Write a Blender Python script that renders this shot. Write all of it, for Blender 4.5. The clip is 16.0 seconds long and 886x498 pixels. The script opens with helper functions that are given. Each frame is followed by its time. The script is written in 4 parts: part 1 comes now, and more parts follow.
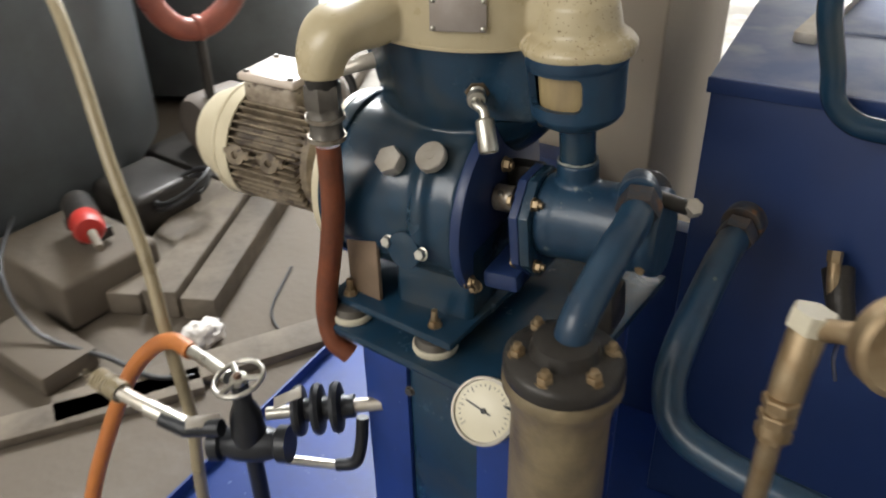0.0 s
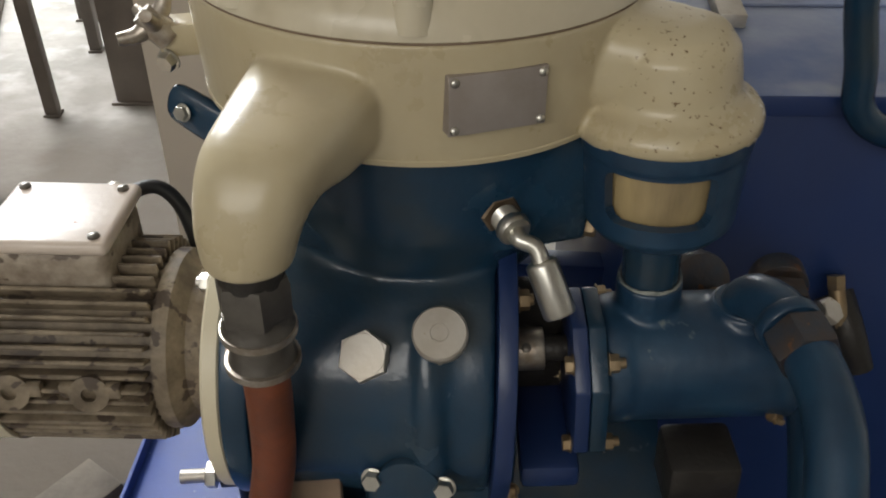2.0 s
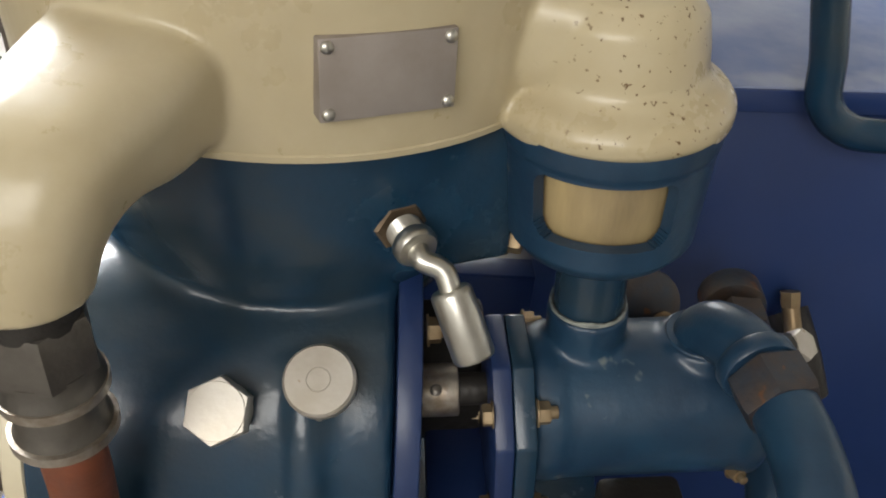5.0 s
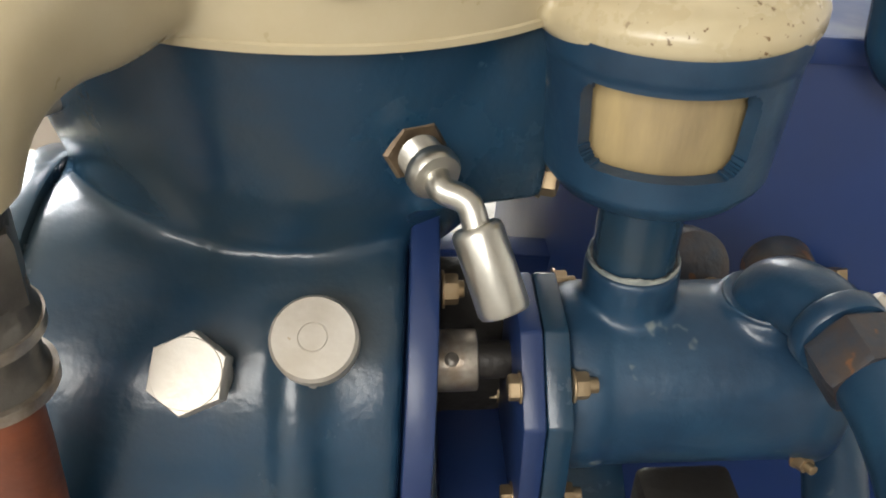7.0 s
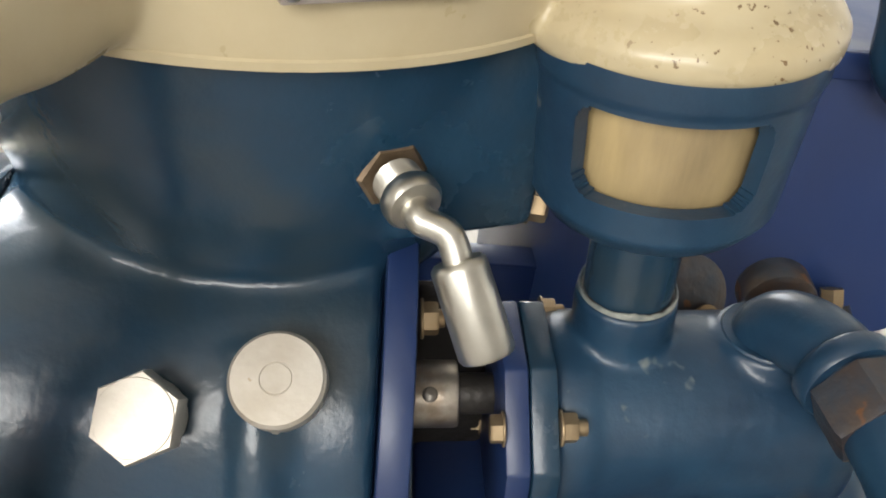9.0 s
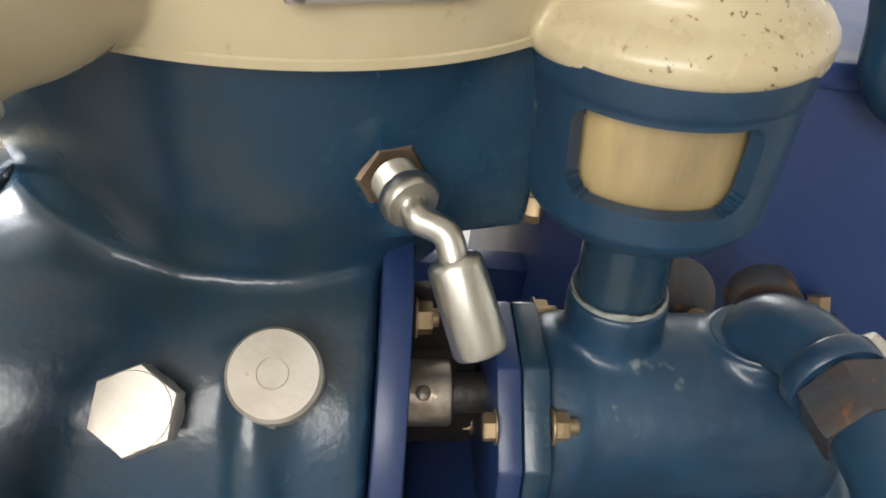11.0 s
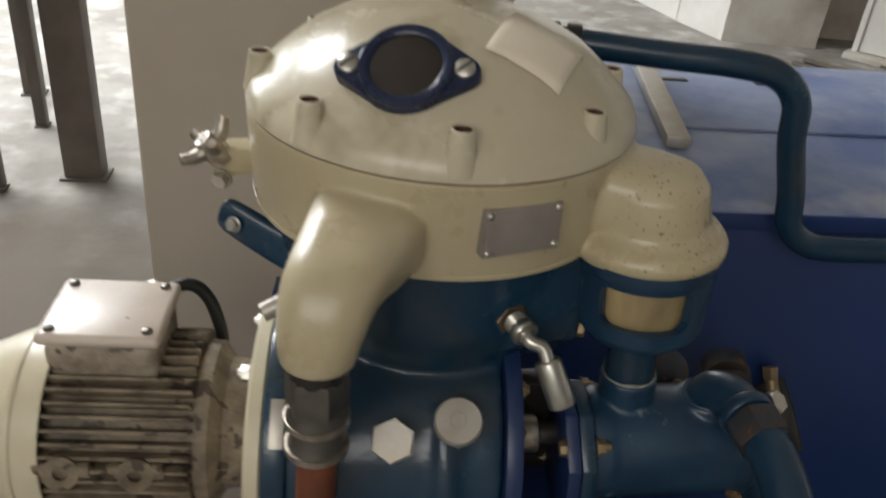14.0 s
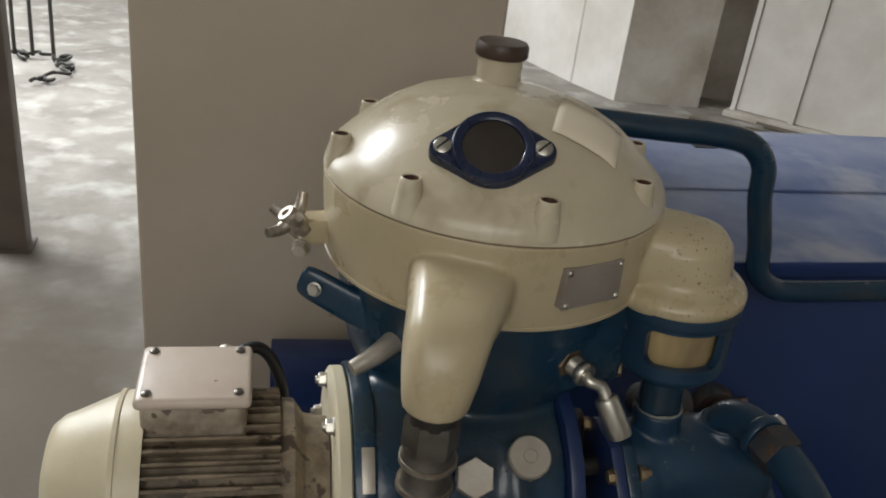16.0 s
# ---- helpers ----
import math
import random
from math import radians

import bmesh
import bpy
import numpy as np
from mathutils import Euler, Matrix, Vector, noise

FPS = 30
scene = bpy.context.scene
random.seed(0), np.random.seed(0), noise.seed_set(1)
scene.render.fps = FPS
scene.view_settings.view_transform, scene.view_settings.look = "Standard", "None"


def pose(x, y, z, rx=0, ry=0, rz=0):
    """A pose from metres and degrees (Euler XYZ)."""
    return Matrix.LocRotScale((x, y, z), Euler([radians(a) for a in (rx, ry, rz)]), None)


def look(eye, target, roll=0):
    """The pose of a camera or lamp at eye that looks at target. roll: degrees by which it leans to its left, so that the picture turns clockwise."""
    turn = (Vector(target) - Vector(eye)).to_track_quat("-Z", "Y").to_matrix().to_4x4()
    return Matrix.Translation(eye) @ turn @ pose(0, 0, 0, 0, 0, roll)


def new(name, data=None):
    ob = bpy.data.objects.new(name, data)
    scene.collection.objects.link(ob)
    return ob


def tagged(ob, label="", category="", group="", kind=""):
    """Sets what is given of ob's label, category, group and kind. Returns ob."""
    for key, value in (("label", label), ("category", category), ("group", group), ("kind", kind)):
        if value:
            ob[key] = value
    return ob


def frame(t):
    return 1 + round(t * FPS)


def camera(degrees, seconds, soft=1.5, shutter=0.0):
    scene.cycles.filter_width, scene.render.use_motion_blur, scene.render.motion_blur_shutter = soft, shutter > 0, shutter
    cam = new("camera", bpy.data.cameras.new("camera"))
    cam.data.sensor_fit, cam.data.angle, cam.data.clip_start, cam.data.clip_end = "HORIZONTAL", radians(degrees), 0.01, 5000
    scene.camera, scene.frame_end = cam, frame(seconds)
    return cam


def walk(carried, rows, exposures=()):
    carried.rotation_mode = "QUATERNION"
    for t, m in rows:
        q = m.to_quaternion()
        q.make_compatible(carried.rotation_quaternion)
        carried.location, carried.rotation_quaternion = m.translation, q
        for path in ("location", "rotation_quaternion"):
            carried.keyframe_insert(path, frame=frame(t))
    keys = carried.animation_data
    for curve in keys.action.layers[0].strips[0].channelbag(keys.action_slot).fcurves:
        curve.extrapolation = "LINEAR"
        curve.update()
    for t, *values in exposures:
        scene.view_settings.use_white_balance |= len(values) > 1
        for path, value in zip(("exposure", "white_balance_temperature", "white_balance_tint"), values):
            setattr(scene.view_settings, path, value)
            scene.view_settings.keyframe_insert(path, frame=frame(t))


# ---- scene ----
cam = camera(55.99, 16.0, soft=1.9, shutter=0.5)
ROWS = [
    (0, 0.7127, -1.0674, 1.6094, 36.65, -32.65, -1.31),
    (0.5, 0.4167, -0.9931, 1.5762, 25.22, -34.68, -0.52),
    (1, 0.1843, -0.9235, 1.5566, 12.71, -36.06, 1.04),
    (1.5, 0.1205, -0.8126, 1.5712, 7.25, -36.33, 1.61),
    (2, 0.1152, -0.7221, 1.5386, 7.03, -35.87, 1.27),
    (2.5, 0.0944, -0.6821, 1.5260, 6.63, -36.40, 1.79),
    (3, 0.1086, -0.6550, 1.4976, 3.98, -36.09, 3.53),
    (3.5, 0.1120, -0.6104, 1.4713, 1.66, -35.70, 4.67),
    (4, 0.1192, -0.6036, 1.4611, 1.04, -35.94, 5.26),
    (4.2, 0.1223, -0.5993, 1.4641, 1.06, -35.92, 5.23),
    (6.3, 0.1371, -0.5476, 1.4071, 2.20, -35.94, 4.87),
    (6.5, 0.1314, -0.5416, 1.3919, 1.97, -35.95, 5.11),
    (7, 0.1212, -0.5248, 1.3730, 1.45, -35.85, 5.75),
    (7.5, 0.1151, -0.5105, 1.3613, 0.65, -35.97, 6.73),
    (8, 0.1169, -0.4990, 1.3616, 0.17, -35.87, 7.24),
    (8.5, 0.1223, -0.4887, 1.3620, 0.25, -35.95, 7.32),
    (9, 0.1216, -0.4815, 1.3654, 0.21, -36.07, 7.44),
    (9.5, 0.1233, -0.4835, 1.3654, 0.23, -36.01, 7.56),
    (12, 0.1164, -0.5068, 1.3671, -1.07, -35.23, 9.34),
    (12.5, 0.1270, -0.5329, 1.3784, -1.02, -35.10, 9.65),
    (13, 0.1247, -0.5826, 1.3966, -0.88, -34.05, 9.96),
    (13.5, 0.0929, -0.7158, 1.5076, 1.40, -31.79, 7.72),
    (14, 0.0283, -0.8172, 1.6243, 0.92, -30.42, 5.68),
    (14.5, -0.0602, -0.8784, 1.6673, -3.37, -27.32, 5.89),
    (15, -0.1085, -0.8960, 1.6743, -6.02, -25.96, 6.66),
    (15.5, -0.1492, -0.9002, 1.6681, -7.02, -25.91, 7.14),
    (16, -0.1614, -0.9082, 1.6585, -7.07, -25.72, 7.31),
]


def aim(x, y, z, yaw, pitch, roll):
    return pose(x, y, z, 0, 0, yaw) @ pose(0, 0, 0, 90 + pitch) @ pose(0, 0, 0, 0, 0, roll)


walk(cam, [(t, aim(*row)) for t, *row in ROWS],
     exposures=[(0.0, 1.32), (1.0, 1.06), (1.5, 0.88), (2.5, 0.46), (3.5, 0.66), (4.2, 1.08), (6.3, 1.74), (7.0, 1.98), (9.0, 2.06), (12.5, 2.0), (13.0, 1.98), (13.5, 1.48), (14.0, 0.42), (14.5, 0.17), (16.0, 0.17)])

# world, sun, large lights
world = bpy.data.worlds.new("world")
scene.world = world
world.use_nodes = True
wn = world.node_tree.nodes
sky = wn.new("ShaderNodeTexSky")
sky.sky_type, sky.sun_disc = "NISHITA", False
sky.sun_elevation, sky.sun_rotation = radians(40), radians(-60)
world.node_tree.links.new(sky.outputs[0], wn["Background"].inputs[0])
wn["Background"].inputs[1].default_value = 0.12


def window_lamp(name, eye, target, size_x, size_y, watts, colour):
    data = bpy.data.lights.new(name, "AREA")
    data.shape, data.size, data.size_y, data.energy, data.color = "RECTANGLE", size_x, size_y, watts, colour
    lamp = new(name, data)
    lamp.matrix_world = look(eye, target)
    return lamp


window_lamp("daylight_doorway", (-4.7, 6.0, 2.6), (-0.5, 0.2, 0.9), 4.0, 2.9, 230, (0.93, 0.97, 1.0))
# Unseen fill lamp added behind the camera for the front faces.
window_lamp("daylight_front_fill", (-0.9, -3.6, 3.1), (-0.1, -0.1, 1.1), 3.0, 1.4, 41, (1.0, 0.97, 0.92))

window_lamp("daylight_roof_light", (-2.8, 3.0, 4.15), (-2.3, 2.5, 0.0), 1.9, 1.9, 430, (0.95, 0.98, 1.0))
# Unseen lamp added at the north end to brighten the cabinet top.
window_lamp("cabinet_top_fill", (0.8, 9.2, 3.1), (0.5, 0.4, 0.9), 3.6, 1.4, 130, (0.95, 0.98, 1.0))


# materials
def mat(name, colour, rough=0.5, metal=0.0, dark=None, scale=8.0, amount=0.5, bump=0.1, fine=120.0, coat=0.0, spots=None, spot_scale=60.0, spot_cut=0.68, rough_var=0.15, spot_soft=0.03, spot_side=None, stretch=None):
    m = bpy.data.materials.new(name)
    m.use_nodes = True
    nt = m.node_tree
    p = nt.nodes["Principled BSDF"]
    co = nt.nodes.new("ShaderNodeTexCoord")
    big = nt.nodes.new("ShaderNodeTexNoise")
    big.inputs["Scale"].default_value, big.inputs["Detail"].default_value, big.inputs["Roughness"].default_value = scale, 8, 0.62
    if stretch:
        drawn = nt.nodes.new("ShaderNodeMapping")
        drawn.inputs["Scale"].default_value = stretch
        nt.links.new(co.outputs["Object"], drawn.inputs["Vector"])
        nt.links.new(drawn.outputs["Vector"], big.inputs["Vector"])
    else:
        nt.links.new(co.outputs["Object"], big.inputs["Vector"])
    ramp = nt.nodes.new("ShaderNodeValToRGB")
    ramp.color_ramp.elements[0].position, ramp.color_ramp.elements[1].position = 0.36, 0.66
    nt.links.new(big.outputs["Fac"], ramp.inputs["Fac"])
    mix = nt.nodes.new("ShaderNodeMixRGB")
    dark = dark or tuple(c * 0.55 for c in colour)
    mix.inputs["Color1"].default_value = (*[d * amount + c * (1 - amount) for c, d in zip(colour, dark)], 1)
    mix.inputs["Color2"].default_value = (*colour, 1)
    nt.links.new(ramp.outputs["Color"], mix.inputs["Fac"])
    out = mix.outputs["Color"]
    small = nt.nodes.new("ShaderNodeTexNoise")
    small.inputs["Scale"].default_value, small.inputs["Detail"].default_value = fine, 4
    nt.links.new(co.outputs["Object"], small.inputs["Vector"])
    if spots:
        sp = nt.nodes.new("ShaderNodeTexNoise")
        sp.inputs["Scale"].default_value, sp.inputs["Detail"].default_value = spot_scale, 3
        nt.links.new(co.outputs["Object"], sp.inputs["Vector"])
        cut = nt.nodes.new("ShaderNodeValToRGB")
        cut.color_ramp.elements[0].position, cut.color_ramp.elements[1].position = spot_cut, spot_cut + spot_soft
        nt.links.new(sp.outputs["Fac"], cut.inputs["Fac"])
        mix2 = nt.nodes.new("ShaderNodeMixRGB")
        fac = cut.outputs["Color"]
        if spot_side:
            sep_xyz = nt.nodes.new("ShaderNodeSeparateXYZ")
            nt.links.new(co.outputs["Object"], sep_xyz.inputs[0])
            edge = nt.nodes.new("ShaderNodeMapRange")
            edge.inputs["From Min"].default_value, edge.inputs["From Max"].default_value = spot_side
            nt.links.new(sep_xyz.outputs["X"], edge.inputs["Value"])
            mul = nt.nodes.new("ShaderNodeMath")
            mul.operation = "MULTIPLY"
            nt.links.new(fac, mul.inputs[0])
            nt.links.new(edge.outputs["Result"], mul.inputs[1])
            fac = mul.outputs[0]
        nt.links.new(fac, mix2.inputs["Fac"])
        nt.links.new(out, mix2.inputs["Color1"])
        mix2.inputs["Color2"].default_value = (*spots, 1)
        out = mix2.outputs["Color"]
    nt.links.new(out, p.inputs["Base Color"])
    rr = nt.nodes.new("ShaderNodeMapRange")
    rr.inputs["To Min"].default_value, rr.inputs["To Max"].default_value = max(0.03, rough - rough_var), min(1, rough + rough_var)
    nt.links.new(big.outputs["Fac"], rr.inputs["Value"])
    nt.links.new(rr.outputs["Result"], p.inputs["Roughness"])
    p.inputs["Metallic"].default_value = metal
    p.inputs["Coat Weight"].default_value = coat
    if bump:
        add = nt.nodes.new("ShaderNodeMath")
        add.operation = "ADD"
        nt.links.new(small.outputs["Fac"], add.inputs[0])
        nt.links.new(big.outputs["Fac"], add.inputs[1])
        bn = nt.nodes.new("ShaderNodeBump")
        bn.inputs["Strength"].default_value, bn.inputs["Distance"].default_value = bump, 0.004
        nt.links.new(add.outputs[0], bn.inputs["Height"])
        nt.links.new(bn.outputs["Normal"], p.inputs["Normal"])
    return m


CREAM = mat("cream_enamel", (0.485, 0.42, 0.28), 0.3, spot_side=(0.15, 0.21), dark=(0.42, 0.34, 0.2), scale=14, amount=0.65, bump=0.06, fine=60, spots=(0.15, 0.095, 0.045), spot_scale=230, spot_cut=0.655)
CREAM_CLEAN = mat("cream_enamel_lid", (0.56, 0.50, 0.37), 0.26, dark=(0.38, 0.32, 0.22), scale=7, amount=0.45, bump=0.06, fine=50, spots=(0.33, 0.27, 0.17), spot_scale=13, spot_cut=0.55, spot_soft=0.2)
BLUE = mat("teal_blue_enamel", (0.010, 0.041, 0.080), 0.24, dark=(0.010, 0.030, 0.055), scale=10, amount=0.8, bump=0.08, fine=170, spots=(0.027, 0.043, 0.054), spot_scale=9, spot_cut=0.48, spot_soft=0.2)
BLUE_WORN = mat("worn_blue_enamel", (0.015, 0.050, 0.095), 0.34, dark=(0.012, 0.03, 0.06), scale=18, amount=0.8, bump=0.2, fine=60, spots=(0.12, 0.145, 0.15), spot_scale=34, spot_cut=0.685, spot_soft=0.04)
NAVY = mat("navy_sheet_paint", (0.021, 0.047, 0.155), 0.36, dark=(0.015, 0.033, 0.11), scale=3, amount=0.6, bump=0.05, fine=30)
NAVY_LUG = mat("ultramarine_paint", (0.014, 0.032, 0.10), 0.35, dark=(0.012, 0.025, 0.09), scale=14, amount=0.6, bump=0.08, fine=60)
WINDOWBLUE = mat("dark_navy_enamel", (0.008, 0.017, 0.052), 0.3, dark=(0.006, 0.012, 0.035), scale=20, amount=0.6, bump=0.1, fine=90)
# Dust, plus the top's grazing reflection put into the pale colour.
DUSTY_SHEEN = mat("dusty_sheen_blue_top", (0.29, 0.33, 0.45), 0.45, dark=(0.09, 0.14, 0.32), scale=4.5, amount=0.85, bump=0.1, fine=40, spots=(0.40, 0.42, 0.48), spot_scale=7, spot_cut=0.56, spot_soft=0.2)
TRAYBLUE = mat("bright_blue_tray_paint", (0.012, 0.046, 0.25), 0.5, dark=(0.008, 0.028, 0.14), scale=6, amount=0.7, bump=0.06, fine=40, spots=(0.2, 0.26, 0.4), spot_scale=55, spot_cut=0.73)
STEEL = mat("bright_zinc", (0.62, 0.60, 0.54), 0.32, 1.0, scale=25, amount=0.5, bump=0.05)
SATIN = mat("satin_plug", (0.54, 0.51, 0.46), 0.42, 0.6, dark=(0.38, 0.33, 0.26), scale=30, amount=0.6, bump=0.05, fine=200, spots=(0.35, 0.26, 0.16), spot_scale=120, spot_cut=0.72)
DARKSTEEL = mat("oily_dark_steel", (0.19, 0.175, 0.155), 0.34, 0.8, scale=30, amount=0.6, bump=0.15)
BRASS = mat("dull_brass", (0.37, 0.29, 0.185), 0.46, 0.8, dark=(0.25, 0.16, 0.08), scale=30, amount=0.7, bump=0.1)
RUSTNUT = mat("tarnished_brown_steel", (0.22, 0.16, 0.10), 0.42, 0.6, dark=(0.08, 0.055, 0.035), scale=40, amount=0.8, bump=0.2)
RUSTY = mat("rusty_blue", (0.05, 0.06, 0.09), 0.5, dark=(0.17, 0.08, 0.03), scale=28, amount=0.95, bump=0.25, spots=(0.22, 0.10, 0.03), spot_scale=30, spot_cut=0.6)
NUTBLUE = mat("chipped_blue_over_rust", (0.030, 0.045, 0.065), 0.42, 0.2, dark=(0.07, 0.045, 0.03), scale=34, amount=0.9, bump=0.25, spots=(0.15, 0.07, 0.03), spot_scale=48, spot_cut=0.62)
# Dark reddish colour paints the red glints inside the lid's bolt holes.
HOLE_GLINT = mat("red_glint_bolt_hole", (0.10, 0.035, 0.02), 0.6, dark=(0.03, 0.015, 0.01), scale=60, amount=0.8, bump=0.2)
PEEL = mat("peeled_sealant", (0.32, 0.33, 0.29), 0.5, dark=(0.03, 0.05, 0.07), scale=45, amount=1.0, bump=0.2)
WORNRING = mat("tarnished_ring_steel", (0.5, 0.46, 0.40), 0.34, 0.8, dark=(0.16, 0.11, 0.07), scale=40, amount=0.8, bump=0.15)
MOTOR = mat("grimy_motor_casting", (0.28, 0.225, 0.155), 0.6, dark=(0.09, 0.066, 0.042), scale=26, amount=0.95, bump=0.35, spots=(0.07, 0.05, 0.035), spot_scale=40, spot_cut=0.58)
GRIMYBOX = mat("grimy_cast_box", (0.42, 0.36, 0.28), 0.55, dark=(0.16, 0.12, 0.085), scale=30, amount=0.9, bump=0.3, spots=(0.11, 0.08, 0.055), spot_scale=45, spot_cut=0.58)
COWL = mat("cream_cowl_paint", (0.66, 0.60, 0.44), 0.38, dark=(0.5, 0.42, 0.28), scale=7, amount=0.5, bump=0.06)
BOXLID = mat("pale_box_lid", (0.64, 0.56, 0.48), 0.32, dark=(0.5, 0.40, 0.33), scale=9, amount=0.6, bump=0.08, spots=(0.3, 0.16, 0.1), spot_scale=40, spot_cut=0.7)
HOSE = mat("rust_brown_rubber", (0.21, 0.058, 0.022), 0.5, dark=(0.09, 0.028, 0.014), scale=16, amount=0.8, bump=0.15)
ORANGE = mat("orange_hose_rubber", (0.52, 0.18, 0.04), 0.45, dark=(0.34, 0.10, 0.03), scale=12, amount=0.6, bump=0.1)
CLEAR = mat("yellowed_clear_hose", (0.36, 0.30, 0.19), 0.3, dark=(0.2, 0.16, 0.09), scale=9, amount=0.6, bump=0.05)
BLACK = mat("black_iron", (0.018, 0.02, 0.025), 0.36, 0.2, scale=30, amount=0.5, bump=0.12)
RUBBER = mat("black_rubber", (0.012, 0.012, 0.013), 0.5, bump=0.05)
AMBER = mat("oily_amber_glass", (0.50, 0.38, 0.19), 0.10, dark=(0.17, 0.13, 0.08), stretch=(1, 1, 0.2), scale=13, amount=0.85, bump=0.03)
PLATE = mat("nameplate_foil", (0.36, 0.32, 0.29), 0.5, 0.4, dark=(0.24, 0.2, 0.17), scale=20, amount=0.6, bump=0.05)
DARKGLASS = mat("brown_sight_glass", (0.036, 0.029, 0.024), 0.12, dark=(0.022, 0.017, 0.014), scale=20, bump=0)
PAPER = mat("yellowed_paper", (0.78, 0.70, 0.56), 0.7, dark=(0.70, 0.61, 0.46), scale=14, amount=0.5, bump=0.04)
CAPBROWN = mat("brown_bakelite", (0.055, 0.032, 0.022), 0.42, scale=25, bump=0.1)
FLOOR = mat("dusty_concrete", (0.32, 0.30, 0.27), 0.8, dark=(0.13, 0.115, 0.097), scale=1.7, amount=0.75, bump=0.6, fine=28, spots=(0.48, 0.46, 0.43), spot_scale=5, spot_cut=0.5, spot_soft=0.3)
nt = FLOOR.node_tree
co, bs = nt.nodes["Texture Coordinate"], nt.nodes["Principled BSDF"]
away = nt.nodes.new("ShaderNodeVectorMath")
away.operation = "DISTANCE"
nt.links.new(co.outputs["Object"], away.inputs[0])
away.inputs[1].default_value = (-1.8, 0.4, 0)
blot = nt.nodes.new("ShaderNodeTexNoise")
blot.inputs["Scale"].default_value, blot.inputs["Detail"].default_value = 2.4, 9
nt.links.new(co.outputs["Object"], blot.inputs["Vector"])
summed = nt.nodes.new("ShaderNodeMath")
summed.operation = "MULTIPLY_ADD"
nt.links.new(blot.outputs["Fac"], summed.inputs[0])
summed.inputs[1].default_value = 1.8
nt.links.new(away.outputs["Value"], summed.inputs[2])
soil = nt.nodes.new("ShaderNodeMapRange")
soil.inputs["From Min"].default_value, soil.inputs["From Max"].default_value = 3.2, 2.1
nt.links.new(summed.outputs[0], soil.inputs["Value"])
oil = nt.nodes.new("ShaderNodeMixRGB")
nt.links.new(soil.outputs["Result"], oil.inputs["Fac"])
nt.links.new(bs.inputs["Base Color"].links[0].from_socket, oil.inputs["Color1"])
oil.inputs["Color2"].default_value = (0.105, 0.085, 0.064, 1)
nt.links.new(oil.outputs["Color"], bs.inputs["Base Color"])
PILLAR = mat("taupe_wall_paint", (0.50, 0.435, 0.345), 0.75, dark=(0.40, 0.34, 0.265), scale=2.2, amount=0.6, bump=0.12, fine=60, spots=(0.17, 0.13, 0.1), spot_scale=16, spot_cut=0.76)
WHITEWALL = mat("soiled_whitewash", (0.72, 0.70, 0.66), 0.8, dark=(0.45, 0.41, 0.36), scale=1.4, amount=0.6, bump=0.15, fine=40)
# Damp staining, with the shade on the column's front put into the colour.
DAMP_SHADED = mat("damp_shaded_render", (0.62, 0.585, 0.53), 0.8, dark=(0.38, 0.33, 0.275), scale=2.0, amount=0.9, bump=0.3, fine=30)
GREY = mat("grey_tank_paint", (0.10, 0.115, 0.125), 0.45, dark=(0.06, 0.065, 0.07), scale=5, amount=0.7, bump=0.1)
PINK = mat("red_oxide_pipe_paint", (0.30, 0.09, 0.06), 0.32, dark=(0.16, 0.05, 0.04), scale=12, amount=0.7, bump=0.1)
RED = mat("red_plastic", (0.42, 0.03, 0.022), 0.4, bump=0.05)
WOOD = mat("dusty_grey_timber", (0.18, 0.15, 0.115), 0.8, dark=(0.07, 0.056, 0.042), scale=5, amount=0.9, bump=0.4, fine=50)
RAGS = mat("white_cotton_rag", (0.66, 0.62, 0.58), 0.9, scale=30, amount=0.5, bump=0.4)
# Greasy iron; it also paints the shade at the back of the lantern.
GREASE_SHADE = mat("grease_shade_dark_iron", (0.04, 0.036, 0.032), 0.42, 0.3, scale=20, amount=0.7, bump=0.3)
TAN = mat("tan_primer_plate", (0.27, 0.19, 0.13), 0.6, dark=(0.16, 0.11, 0.07), scale=10, amount=0.7, bump=0.1)
TANCAST = mat("tan_painted_casting", (0.24, 0.19, 0.11), 0.5, dark=(0.10, 0.075, 0.045), scale=12, amount=0.9, bump=0.25)
DIAL = mat("ivory_dial", (0.68, 0.63, 0.48), 0.35, dark=(0.6, 0.54, 0.38), scale=20, amount=0.4, bump=0)
CREAMRING = mat("ivory_rubber", (0.62, 0.57, 0.44), 0.5, scale=20, amount=0.4, bump=0.08)
YELLOW = mat("yellow_tape", (0.6, 0.42, 0.05), 0.5, bump=0.05)
POST = mat("grey_brown_steel_post", (0.15, 0.125, 0.105), 0.6, scale=6, amount=0.6, bump=0.2)


# mesh helpers
I4 = Matrix.Identity(4)


def axis(p, d, up=(0, 0, 1)):
    """A frame at p whose z looks along d."""
    d = Vector(d).normalized()
    q = d.to_track_quat("Z", "Y")
    return Matrix.Translation(p) @ q.to_matrix().to_4x4()


def part(name, bm, material, parent=None, label="", smooth=True, angle=40):
    me = bpy.data.meshes.new(name)
    bmesh.ops.remove_doubles(bm, verts=bm.verts, dist=1e-5)
    bmesh.ops.recalc_face_normals(bm, faces=bm.faces)
    if smooth:
        cosine = math.radians(angle)
        for f in bm.faces:
            f.smooth = True
        for e in bm.edges:
            if len(e.link_faces) == 2 and e.calc_face_angle(0) > cosine:
                e.smooth = False
    bm.to_mesh(me)
    bm.free()
    me.materials.append(material)
    ob = new(name, me)
    if parent:
        ob.parent = parent
    if label:
        ob["label"] = label
    return ob


def thing(name, label, category, group="", kind=""):
    return tagged(new(name), label, category, group, kind)


